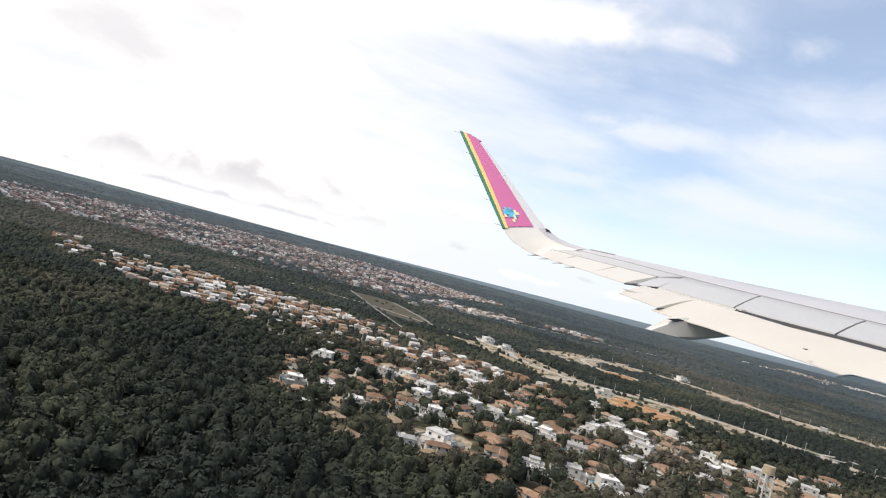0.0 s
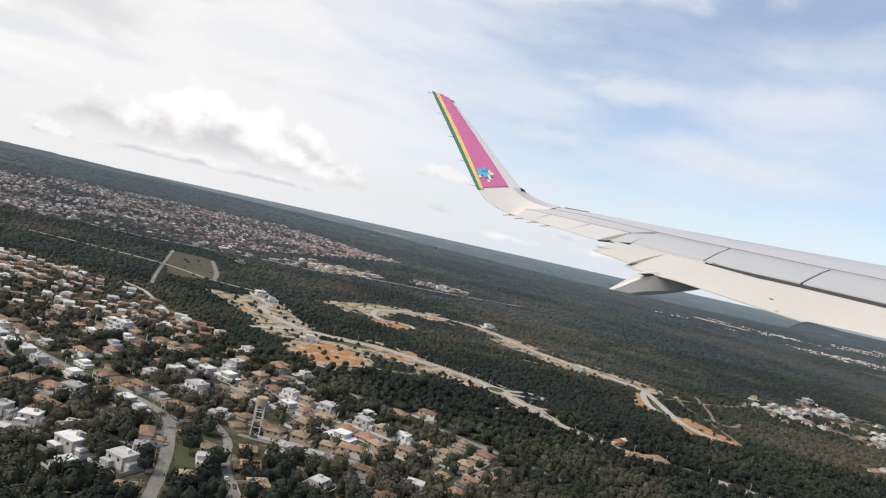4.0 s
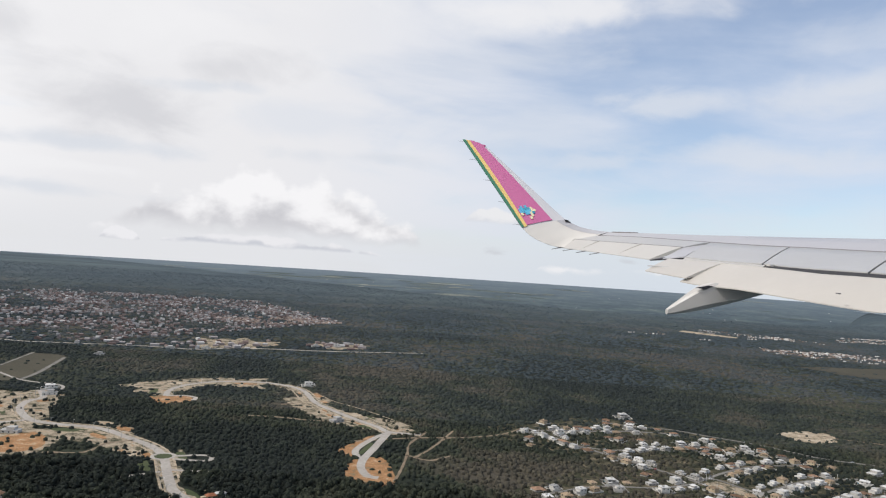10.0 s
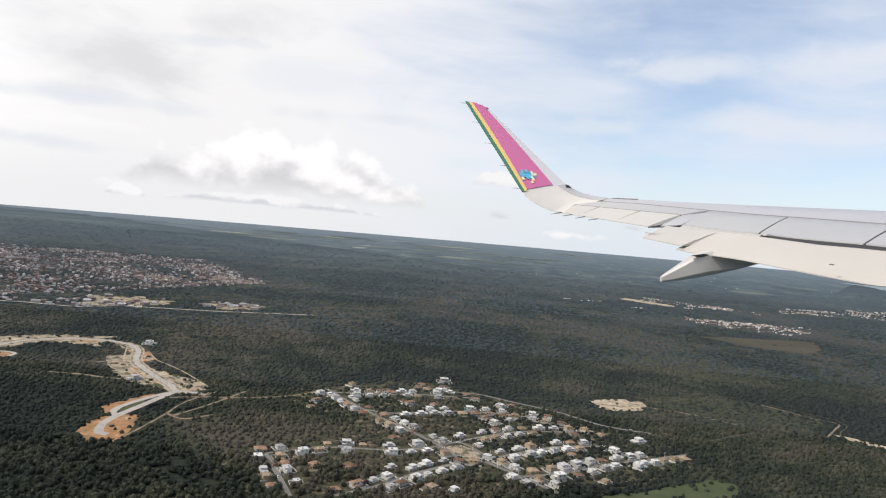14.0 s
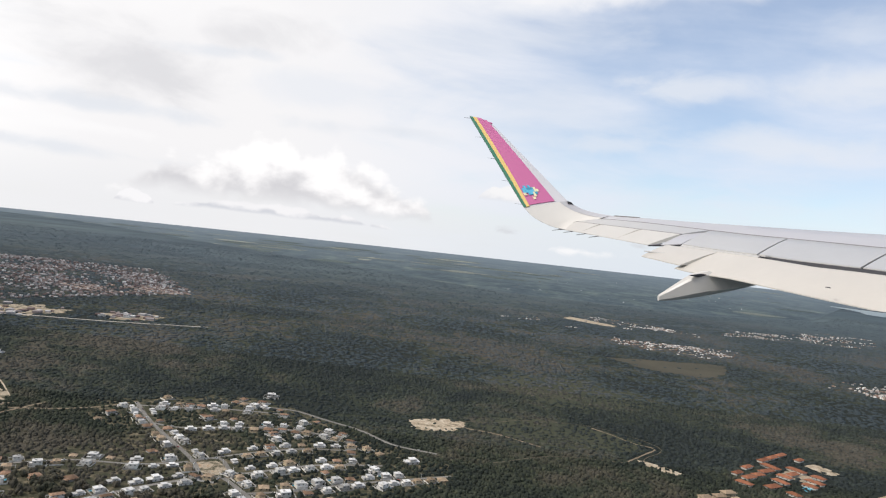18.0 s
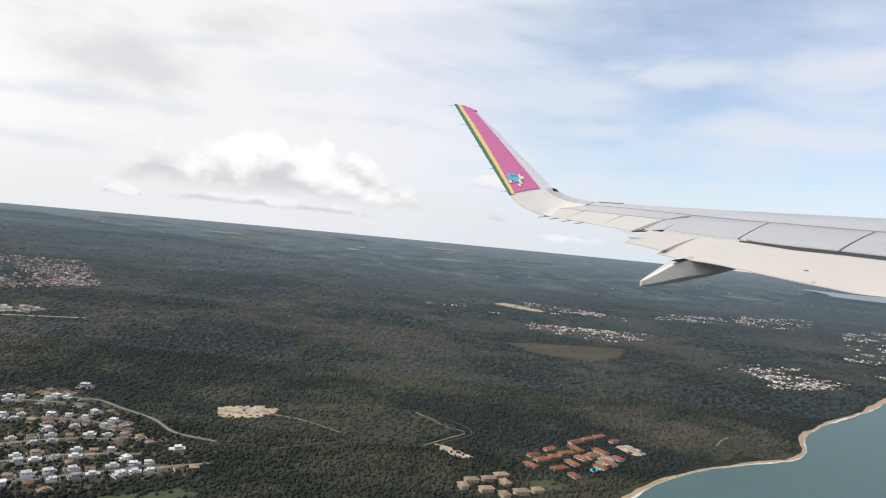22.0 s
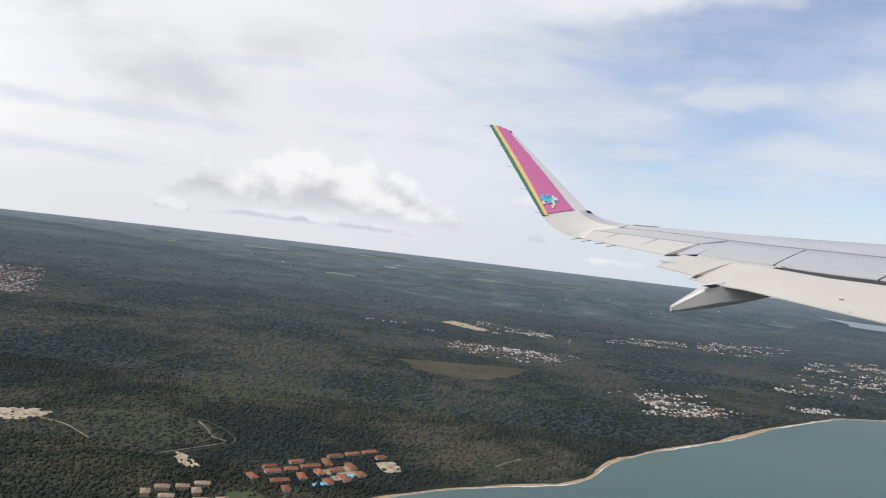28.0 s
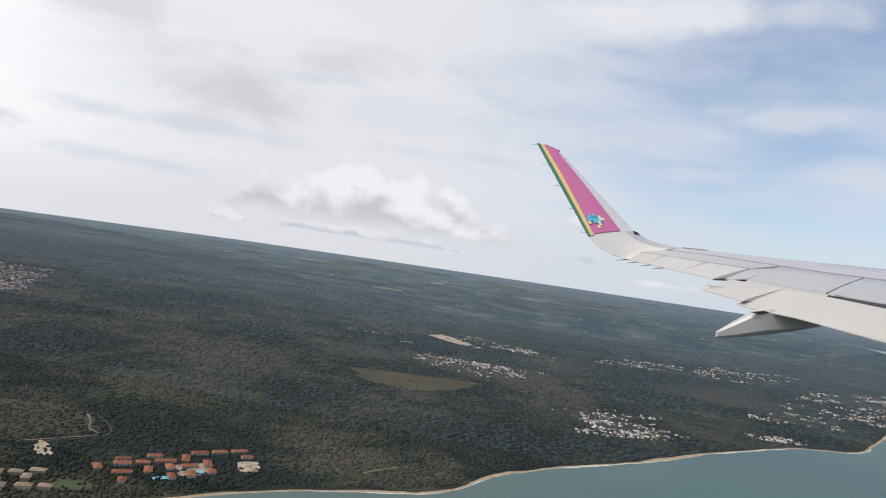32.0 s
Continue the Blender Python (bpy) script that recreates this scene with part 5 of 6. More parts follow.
# gatehouse of the new estate, with a barrier arm
gate = new("gatehouse")
part("wall", boxes((-4, -3, -0.3, 4, 3, 3.4), (-9, -2, -0.3, -4, 2, 2.8)), cream_m, gate)
part("roof", hip_roof(8, 6, 3.4, 2.0, 1.0), resort_m, gate, "red tiled hip roof")
part("canopy", boxes((4, -3.4, 4.2, 14, 3.4, 4.7)), slab_m, gate)
for x in (8.5, 13.6):
    part("canopy_post", boxes((x, -0.3, -0.3, x + 0.5, 0.3, 4.2)), wall_m, gate)
part("barrier_arm", boxes((4.2, -4.2, 0.9, 12, -4.0, 1.1)), yellow_m, gate)
openings(gate, 8, 6, 1.0, 2)
gate.matrix_world = Matrix.Translation((7.12 * U, 7.42 * U, 0)) @ Matrix.Rotation(0.6, 4, "Z")
HOUSES.append((7.12, 7.42))
tagged(gate, "small cream gatehouse with red roof and white canopy", "gatehouse")


# ---- resort by the shore: long tiled wings round pools ----
def resort_wing(x, y, turn, length, wide, roof):
    h = new("resort_block")
    high = 5.6 if roof is tan_m else 3.2
    part("wall", boxes((-length / 2, -wide / 2, -0.3, length / 2, wide / 2, high)), cream_m if roof is tan_m else wall_m, h)
    part("roof", hip_roof(length, wide, high, 2.8, 1.3), roof, h)
    openings(h, length, wide, 1.0, max(3, int(length / 6)))
    h.matrix_world = Matrix.Translation((x * U, y * U, 0)) @ Matrix.Rotation(turn, 4, "Z")
    HOUSES.extend([(x + math.cos(turn) * f * length / 150, y + math.sin(turn) * f * length / 150) for f in (-0.8, -0.4, 0, 0.4, 0.8)])
    return tagged(h, "long resort block with an orange tiled roof" if roof is resort_m else "cream hotel block with a flat tan roof", "hotel", "resort blocks")


r = np.random.default_rng(5)
RESORT = [(23.8, 12.1), (24.5, 12.95), (25.4, 14.0), (26.3, 14.35), (26.4, 13.5), (25.7, 12.4), (25.0, 11.8), (24.3, 11.4)]
for i in range(6):
    for j in range(3):
        q = np.array([23.95 + 0.27 * i + 0.27 * j, 12.15 + 0.33 * i - 0.36 * j]) + r.normal(0, 0.03, 2)
        if inside(q[None], RESORT)[0] and r.random() < 0.9:
            resort_wing(float(q[0]), float(q[1]), (-0.93 if r.random() < 0.72 else 0.64) + r.normal() * 0.10, float(r.uniform(17, 30)), float(r.uniform(8, 12)), resort_m)
for x, y, ln in ((24.05, 12.75, 20), (24.45, 13.25, 22), (25.1, 13.95, 26), (25.42, 14.25, 24), (25.75, 14.55, 26), (26.05, 14.3, 18)):
    resort_wing(x, y, 0.72, ln, 8.5, resort_m)
patch([(25.05, 13.05), (25.45, 13.45), (25.8, 13.0), (25.45, 12.55)], sandlot_m, "plaza", "pale paved plaza between resort blocks", z=0.009, ragged=0.05)
patch([(26.0, 13.95), (26.35, 14.2), (26.6, 13.65), (26.3, 13.45)], bare_m, "yard", "pale paved yard behind the resort", z=0.009, ragged=0.08)
for x, y, a, ln in ((22.75, 10.9, 0.4, 24), (23.05, 11.05, 0.4, 22), (23.3, 11.3, 0.4, 26), (23.35, 10.95, -1.1, 22), (23.6, 10.6, 0.4, 26), (23.9, 10.75, 0.4, 20), (23.0, 10.55, 0.4, 24), (23.3, 10.4, -1.1, 20), (22.6, 10.6, -1.1, 20)):
    resort_wing(x, y, a, ln * 0.72, 10, tan_m)
for pts in ([(25.05, 12.2), (25.25, 12.4), (25.35, 12.3), (25.15, 12.1)], [(25.5, 12.9), (25.65, 13.05), (25.75, 12.95), (25.6, 12.8)]):
    patch(pts, pool_m, "swimming_pool", "turquoise resort swimming pool", z=0.02, ragged=0.02)

# ---- water tower ----
tower = new("water_tower")
for sx in (-1, 1):
    for sy in (-1, 1):
        part("leg", boxes((sx * 2.6 - 0.35, sy * 2.6 - 0.35, -0.3, sx * 2.6 + 0.35, sy * 2.6 + 0.35, 19)), slab_m, tower)
for z in (5, 10, 15):
    part("brace", boxes((-2.6, -2.8, z, 2.6, -2.4, z + 0.5), (-2.6, 2.4, z, 2.6, 2.8, z + 0.5), (-2.8, -2.6, z, -2.4, 2.6, z + 0.5), (2.4, -2.6, z, 2.8, 2.6, z + 0.5)), slab_m, tower)
tank = bmesh.new()
bmesh.ops.create_cone(tank, cap_ends=True, segments=20, radius1=3.6 * S, radius2=3.6 * S, depth=5 * S)
bmesh.ops.translate(tank, verts=tank.verts, vec=(0, 0, 21.5 * S))
part("tank", tank, cream_m, tower)
tower.matrix_world = Matrix.Translation((3.22 * U, 5.4 * U, 0))
tagged(tower, "pale concrete water tower on four legs", "water tower")

# ---- street lamps along the new roads ----
lamp_proto = None
for line in (dense(ROAD_A, 0.55), dense(ROAD_B, 0.5)):
    t = np.gradient(line, axis=0)
    for p, d in zip(line[1:-1], t[1:-1]):
        nn = np.array([d[1], -d[0]]) / np.linalg.norm(d)
        m = Matrix.Translation((*((p + nn * 0.13) * U), 0)) @ Matrix.Rotation(math.atan2(-nn[1], -nn[0]), 4, "Z")
        if lamp_proto is None:
            lamp_proto = new("street_lamp")
            part("pole", boxes((-0.15, -0.15, -0.2, 0.15, 0.15, 10)), steel_m, lamp_proto)
            part("arm", boxes((0, -0.1, 9.7, 2.4, 0.1, 9.95)), steel_m, lamp_proto)
            part("lamp_head", boxes((2.2, -0.25, 9.6, 3.2, 0.25, 9.85)), slab_m, lamp_proto)
            tagged(lamp_proto, "tall grey street lamp on a single arm", "street lamp", "roadside lamps")
            lamp_proto.matrix_world = m
        else:
            copy_thing(lamp_proto, m)


# ---- far towns: joined blocks, too many and too small to count ----
def far_town(name, polys, count, seed, mat, label, size=(7, 15), tall=(3, 7), rows=None, lanes=0):
    rr = np.random.default_rng(seed)
    pts = []
    for poly, share in polys:
        p = np.array(poly)
        lo, hi = p.min(0), p.max(0)
        got = np.zeros((0, 2))
        while len(got) < count * share:
            q = lo + rr.random((4000, 2)) * (hi - lo)
            if lanes:        # houses strung along short lanes, not spread evenly
                q = q[inside(q, poly)][:max(3, int(count * share / lanes))]
                turn = rr.choice([0.15, 0.35, -1.1], len(q)) + rr.normal(0, 0.15, len(q))
                away = rr.uniform(-1, 1, (lanes, len(q))) * rr.uniform(0.25, 0.95, len(q))
                side_ = rr.choice([-0.07, 0.07], (lanes, len(q))) + rr.normal(0, 0.03, (lanes, len(q)))
                q = np.stack([q[:, 0] + away * np.cos(turn) - side_ * np.sin(turn), q[:, 1] + away * np.sin(turn) + side_ * np.cos(turn)], -1).reshape(-1, 2)
            if rows:
                k = rr.random(len(q)) < (rows[2] if len(rows) > 2 else 0.8)
                u_ = q @ np.array([math.sin(rows[0]), math.cos(rows[0])])
                q[k] += (np.round(u_[k] / rows[1]) * rows[1] - u_[k])[:, None] * np.array([math.sin(rows[0]), math.cos(rows[0])])
            q = q[inside(q, poly)]
            dens = np.sin(q[:, 0] * 1.1 + 3 * np.sin(q[:, 1] * 0.37)) + np.sin(q[:, 1] * 0.9 + 2 * np.sin(q[:, 0] * 0.5))
            q = q[rr.random(len(q)) < np.clip(0.55 + 0.35 * dens, 0.08, 1)]
            got = np.vstack([got, q])
        pts.append(got[:int(count * share)])
    pts = np.vstack(pts)
    k = len(pts)
    w_, d_, h_ = rr.uniform(*size, k) * S / 2, rr.uniform(*size, k) * S / 2, rr.uniform(*tall, k) * S
    turn = rr.choice([0.3, 0.3 + math.pi / 2, 0.5], k) + rr.normal(0, 0.1, k)
    gable = rr.random(k) < 0.5
    unit = np.array([(-1, -1, 0), (1, -1, 0), (1, 1, 0), (-1, 1, 0), (-1, -1, 1), (1, -1, 1), (1, 1, 1), (-1, 1, 1), (-1, 0, 1), (1, 0, 1)], float)
    v = np.repeat(unit[None], k, 0)
    v[:, 8:, 2] += np.where(gable, 0.35, 0.02)[:, None]
    v *= np.stack([w_, d_, h_], 1)[:, None]
    c, s = np.cos(turn)[:, None], np.sin(turn)[:, None]
    x, y = v[..., 0] * c - v[..., 1] * s, v[..., 0] * s + v[..., 1] * c
    v = np.stack([x + pts[:, :1] * U, y + pts[:, 1:] * U, v[..., 2]], -1)
    tri = np.array([(0, 1, 5), (0, 5, 4), (1, 2, 6), (1, 6, 9), (1, 9, 5), (2, 3, 7), (2, 7, 6), (3, 0, 4), (3, 4, 8), (3, 8, 7), (4, 5, 9), (4, 9, 8), (6, 7, 8), (6, 8, 9)])
    tris = (tri[None] + (np.arange(k) * 10)[:, None, None]).reshape(-1, 3)
    ob = fast_mesh(name, v.reshape(-1, 3), tris, mat, False)
    return tagged(ob, label, "town", kind="stuff"), pts


far_a, pts_a = far_town("distant_town", [([(-18, 24), (-16, 42), (-3, 44), (4.6, 32.6), (2, 27), (-1, 20.5), (-5.5, 18.8), (-9.4, 18)], 1.0)], 5200, 21, town_m,
                        "dense distant town of small tiled and plastered houses", rows=(0.25, 0.5), size=(5, 11), tall=(3, 6))
far_t, pts_t = far_town("upper_town", [([(-6.7, 12.7), (-4.0, 12.3), (-0.9, 11.4), (0.8, 10.3), (2.0, 8.9), (2.2, 8.4), (0.5, 8.3), (-0.4, 8.0), (-1.0, 7.3), (-1.6, 7.6), (-5.2, 10.2)], 1.0)], 520, 24, upper_m,
                        "hillside streets of white and tiled houses among trees", size=(5, 10.5), tall=(2.5, 5.5), rows=(0.6, 0.3))
far_b, pts_b = far_town("terrace_rows", [([(-1.5, 30.2), (1.8, 34.0), (4.9, 32.4), (1.8, 29.0)], 1.0)], 640, 22, island_tone("terrace_roofs", [(0.0, (0.24, 0.17, 0.14)), (1.0, (0.42, 0.35, 0.30))]),
                        "regular rows of small tiled terrace houses", rows=(0.5, 0.46, 0.98), size=(4, 9), tall=(2.5, 4))
VILLAGES = [([(25.8, 33.2), (26.6, 35.6), (29.3, 34.9), (33.2, 35.2), (31.8, 32.6), (29.6, 30.6), (27.2, 31.6)], 0.20), ([(26.2, 44), (27.5, 47.5), (30, 46), (34, 42), (33, 41), (29.5, 42.6)], 0.09),
            ([(35.1, 43.8), (38.8, 49.3), (42.6, 50), (41.2, 45.4)], 0.08), ([(42.4, 46.6), (44, 52.5), (49, 57), (53, 56), (46.7, 46)], 0.13),
            ([(32.8, 25.8), (34.3, 28), (37.5, 28.7), (36.8, 26.4), (38.3, 25.8), (37, 24.4), (35.2, 23.2), (33.7, 23), (34, 25.8)], 0.16),
            ([(41.5, 32.2), (47, 41.8), (50, 47.5), (59.5, 55), (50.3, 37.8), (46, 33), (44.2, 32.5)], 0.27), ([(39.9, 28.5), (41.5, 29), (43.2, 28.6), (42.8, 28.0), (40.7, 27.6)], 0.04), ([(20, 40), (30, 46), (34, 42), (24, 37)], 0.03)]
far_c, pts_c = far_town("coastal_villages", VILLAGES, 2500, 23, village_m, "white coastal villages strung along lanes among trees", size=(2.2, 7.5), tall=(1.8, 3.8), lanes=13)
for k, (poly, share) in enumerate(VILLAGES[:6]):
    c0 = np.array(poly).mean(0)
    for j in range(3):
        i = int(rng.integers(0, len(poly)))
        c1 = c0 + (np.array(poly[i]) - c0) * rng.uniform(0.2, 0.75)
        patch([tuple(c1 + rng.uniform(0.3, 1.0) * np.array([0.34 * math.cos(b_), 0.20 * math.sin(b_)])) for b_ in np.arange(7) * 0.9], sandlot_m, "bare_lot", "pale bare lot in a coastal village", z=0.0088, ragged=0.1)
patch([(25.0, 43.5), (27.2, 41.4), (28.0, 42.2), (25.8, 45)], bare_m, "bare_soil", "pale cleared strip beside a village", ragged=0.1)
far_town("roadside_sheds", [([(0.6, 20.4), (1.4, 23.4), (3.9, 23.3), (3.4, 20.8)], 0.4), ([(4.8, 22.4), (5.0, 24.0), (7.0, 24.2), (6.8, 22.6)], 0.3), ([(-2, 19.4), (-1.5, 20.6), (2, 21), (2, 20.1)], 0.3)], 70, 26, town_m,
         "pale sheds and workshops beside the highway", size=(6, 22), tall=(3, 6))

# ---- woods: crowns of many trees, joined by belt ----
def crown(kind, seed):
    """A lumpy crown about one unit wide on z >= 0, as arrays."""
    bm = bmesh.new()
    rr = random.Random(seed)
    lobes = [(0, 0, 0.55, 0.55)] if kind == 0 else [(0.0, 0.0, 0.62, 0.42), (0.26, 0.10, 0.42, 0.34), (-0.22, 0.18, 0.45, 0.33), (0.02, -0.27, 0.40, 0.33)]
    for x, y, z, rad in lobes:
        b2 = bmesh.new()
        bmesh.ops.create_icosphere(b2, subdivisions=1, radius=rad)
        for v in b2.verts:
            n = noise.noise(v.co * 3.1 + Vector((seed * 7.3, x * 5, y * 5)))
            v.co *= 1 + 0.75 * n + rr.uniform(-0.10, 0.10)
            v.co += Vector((x, y, z))
            v.co.z = max(v.co.z, 0.0)
        me = bpy.data.meshes.new("tmp")
        low = [f for f in b2.faces if all(v.co.z < z - rad * 0.35 for v in f.verts)]
        bmesh.ops.delete(b2, geom=low, context="FACES")
        b2.to_mesh(me)
        bm.from_mesh(me)
        bpy.data.meshes.remove(me)
        b2.free()
    bmesh.ops.triangulate(bm, faces=bm.faces)
    bm.verts.index_update()
    v = np.array([p.co for p in bm.verts])
    t = np.array([[q.index for q in f.verts] for f in bm.faces])
    bm.free()
    return v, t


def blocked(xy, pad, seed=1):
    """True where a tree may stand; the wood's edge creeps raggedly over bare ground."""
    rr = np.random.default_rng(seed)
    ok = np.ones(len(xy), bool)
    for line, half in ROADS:
        ok &= ~near_line(xy, line[::4] if len(line) > 8 else line, half + pad * (0.4 if half > 0.1 else 1))
    off = xy + rr.normal(0, 0.05, xy.shape)
    lone = rr.random(len(xy)) < 0.07
    for q in PATCHES:
        ok &= ~inside(off, q) | lone
    h = np.array(HOUSES)
    cells = {}
    for i, (a, b) in enumerate(h):
        cells.setdefault((int(a // 0.5), int(b // 0.5)), []).append(i)
    for i in np.nonzero(ok)[0]:
        a, b = xy[i]
        for da in (-1, 0, 1):
            for db in (-1, 0, 1):
                for j in cells.get((int(a // 0.5) + da, int(b // 0.5) + db), ()):
                    if (h[j, 0] - a) ** 2 + (h[j, 1] - b) ** 2 < (0.085 + pad * 0.8) ** 2:
                        ok[i] = False
    return ok


SHORE_POLY = [tuple(p) for p in shore[::3]] + [(400, 47), (400, -300), (-8, -300)]


def woods(name, region, spacing, kinds, size, tall, seed, thin, label, mat=tree_m):
    rr = np.random.default_rng(seed)
    x0, y0, x1, y1 = region
    gx, gy = np.meshgrid(np.arange(x0, x1, spacing), np.arange(y0, y1, spacing))
    xy = np.stack([gx.ravel(), gy.ravel()], 1) + rr.uniform(-0.85, 0.85, (gx.size, 2)) * spacing
    # keep to what the window overlooks
    if y0 >= 2:
        xy = xy[(xy[:, 0] > -0.95 * (xy[:, 1] + 2) - 1) & (xy[:, 0] < 33 + 0.95 * (xy[:, 1] + 2))]
    dens = np.sin(xy[:, 0] * 0.9 + 2.2 * np.sin(xy[:, 1] * 0.31)) + np.sin(xy[:, 1] * 0.7 + 1.7 * np.sin(xy[:, 0] * 0.43 + 1))
    built, sparse = inside(xy, TOWN), inside(xy, SETTLE)
    keep = rr.random(len(xy)) < np.where(built, np.where(xy[:, 1] < 8.3, 0.62, 0.80), np.where(sparse, 0.58, np.clip(0.88 + thin * dens, 0.35, 1.0)))
    for q, share in THIN:
        keep &= ~(inside(xy, q) & (rr.random(len(xy)) > share))
    xy = xy[keep]
    xy = xy[~inside(xy, SHORE_POLY)]
    xy = xy[xy[:, 1] < np.array([lip(q) for q in xy[:, 0]]) - 0.3]
    xy = xy[~near_line(xy, shore[::4], 0.26)]
    xy = xy[blocked(xy, 0.045, seed)]
    k = len(xy)
    which = rr.integers(0, len(kinds), k)
    vs, ts, base = [], [], 0
    for i, (v, t) in enumerate(kinds):
        sel = np.nonzero(which == i)[0]
        m = len(sel)
        if not m:
            continue
        w_ = rr.uniform(*size, m) * S
        h_ = rr.uniform(*tall, m) * S
        a = rr.uniform(0, 6.283, m)
        c, s = np.cos(a)[:, None], np.sin(a)[:, None]
        x = (v[None, :, 0] * c - v[None, :, 1] * s) * w_[:, None] + xy[sel, :1] * U
        y = (v[None, :, 0] * s + v[None, :, 1] * c) * w_[:, None] + xy[sel, 1:] * U
        z = v[None, :, 2] * h_[:, None]
        vs.append(np.stack([x, y, z], -1).reshape(-1, 3))
        ts.append((t[None] + (np.arange(m) * len(v))[:, None, None]).reshape(-1, 3) + base)
        base += m * len(v)
    ob = fast_mesh(name, np.vstack(vs), np.vstack(ts), mat)
    return tagged(ob, label, "trees", kind="stuff")


def dome(seed):
    """A cheap lumpy crown for woods farther off."""
    rr = np.random.default_rng(seed)
    a = np.arange(5) * math.pi * 0.4
    low = np.stack([np.cos(a), np.sin(a), a * 0], 1) * [0.5, 0.5, 1] * rr.uniform(0.75, 1.15, (5, 1))
    mid = np.stack([np.cos(a + .5), np.sin(a + .5), a * 0], 1) * [0.42, 0.42, 1] * rr.uniform(0.7, 1.15, (5, 1)) + np.stack([a * 0, a * 0, rr.uniform(0.5, 0.85, 5)], 1)
    v = np.vstack([low, mid, [[rr.normal() * 0.06, rr.normal() * 0.06, 1.05]]])
    t = [q for i in range(5) for q in ((i, (i + 1) % 5, 5 + i), ((i + 1) % 5, 5 + (i + 1) % 5, 5 + i), (5 + i, 5 + (i + 1) % 5, 10))]
    return v, np.array(t)


domes = [dome(s) for s in range(6)]


def leafy(seed, flakes, leaf):
    """A crown of a dark lumpy core under many small sprays of leaves."""
    rr = np.random.default_rng(seed)
    v, t = crown(0, seed + 40)
    v = v * [0.86, 0.86, 0.90]
    d = rr.normal(size=(flakes, 3))
    d[:, 2] = np.abs(d[:, 2]) * 1.1 - 0.25
    d /= np.linalg.norm(d, axis=1)[:, None]
    lump = 1 + 0.22 * np.sin(d[:, 0] * 5 + seed) * np.cos(d[:, 1] * 6 + 2 * seed)
    c = np.array([0, 0, 0.55]) + d * (0.52 * lump * rr.uniform(0.90, 1.10, flakes))[:, None]
    a = np.cross(d, rr.normal(size=(flakes, 3)))
    a /= np.linalg.norm(a, axis=1)[:, None]
    b = np.cross(d, a) + d * rr.uniform(-0.7, 0.7, (flakes, 1))
    size = rr.uniform(0.6, 1.2, (flakes, 1)) * leaf
    tri = np.stack([c - a * size, c + a * size, c + b * size * 1.5], 1)
    tri[..., 2] = np.maximum(tri[..., 2], 0.02)
    return np.vstack([v, tri.reshape(-1, 3)]), np.vstack([t, len(v) + np.arange(flakes * 3).reshape(-1, 3)])


leafy_near = [leafy(s, 84, 0.105) for s in range(6)]
leafy_mid = [leafy(s + 9, 30, 0.15) for s in range(6)]
woods("nearest_woods", (-4, 2.0, 12, 5.4), 0.088, leafy_near, (5.0, 10.5), (5, 11), 30, 0.05, "dense dark green broadleaf woods below the town", leaf_m)
woods("near_woods", (-7, 5.4, 25, 8.4), 0.082, leafy_mid, (4.2, 8.5), (3.6, 8), 31, 0.10, "dense dark green broadleaf woods", leaf_m)
woods("rear_woods", (-30, -26, 26, 2.0), 0.23, domes, (10, 22), (3, 7), 37, 0.2, "dark woods on the near side of the town")
woods("shore_woods", (12, 2.0, 26, 5.4), 0.13, domes, (6, 12), (3, 6), 38, 0.1, "dark woods behind the beach")
woods("middle_woods", (-13, 8.4, 34, 12.6), 0.072, domes, (3.4, 7.8), (1.8, 4.4), 32, 0.16, "dark green scrubby woods on the plain")
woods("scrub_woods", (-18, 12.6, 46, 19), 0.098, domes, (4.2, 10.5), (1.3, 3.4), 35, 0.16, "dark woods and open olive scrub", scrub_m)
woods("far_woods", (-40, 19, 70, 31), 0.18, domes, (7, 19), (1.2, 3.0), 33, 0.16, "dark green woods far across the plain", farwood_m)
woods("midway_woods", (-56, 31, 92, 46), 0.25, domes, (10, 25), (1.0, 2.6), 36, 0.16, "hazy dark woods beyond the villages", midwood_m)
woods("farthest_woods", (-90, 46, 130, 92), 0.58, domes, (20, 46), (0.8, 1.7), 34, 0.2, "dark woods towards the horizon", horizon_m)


# ---- trees that stand out in the town: shade trees and coconut palms ----
def free_spots(poly, count, seed, pad):
    rr = np.random.default_rng(seed)
    p = np.array(poly)
    q = p.min(0) + rr.random((count * 30, 2)) * (p.max(0) - p.min(0))
    q = q[inside(q, poly)]
    return q[blocked(q, pad, seed)][:count], rr


def put_copies(proto, spots, rr, grow):
    for i, (x, y) in enumerate(spots):
        g = float(rr.uniform(*grow))
        m = Matrix.Translation((x * U, y * U, 0)) @ Matrix.Rotation(float(rr.uniform(0, 6.28)), 4, "Z") @ Matrix.Scale(g, 4)
        if i == 0:
            proto.matrix_world = m
        else:
            copy_thing(proto, m)


def crown_part(thing, v, t, w_, h_, z0, mat):
    vs = v * [w_ * S, w_ * S, h_ * S] + [0, 0, z0 * S]
    ob = fast_mesh("crown", vs, t, mat)
    ob.parent = thing


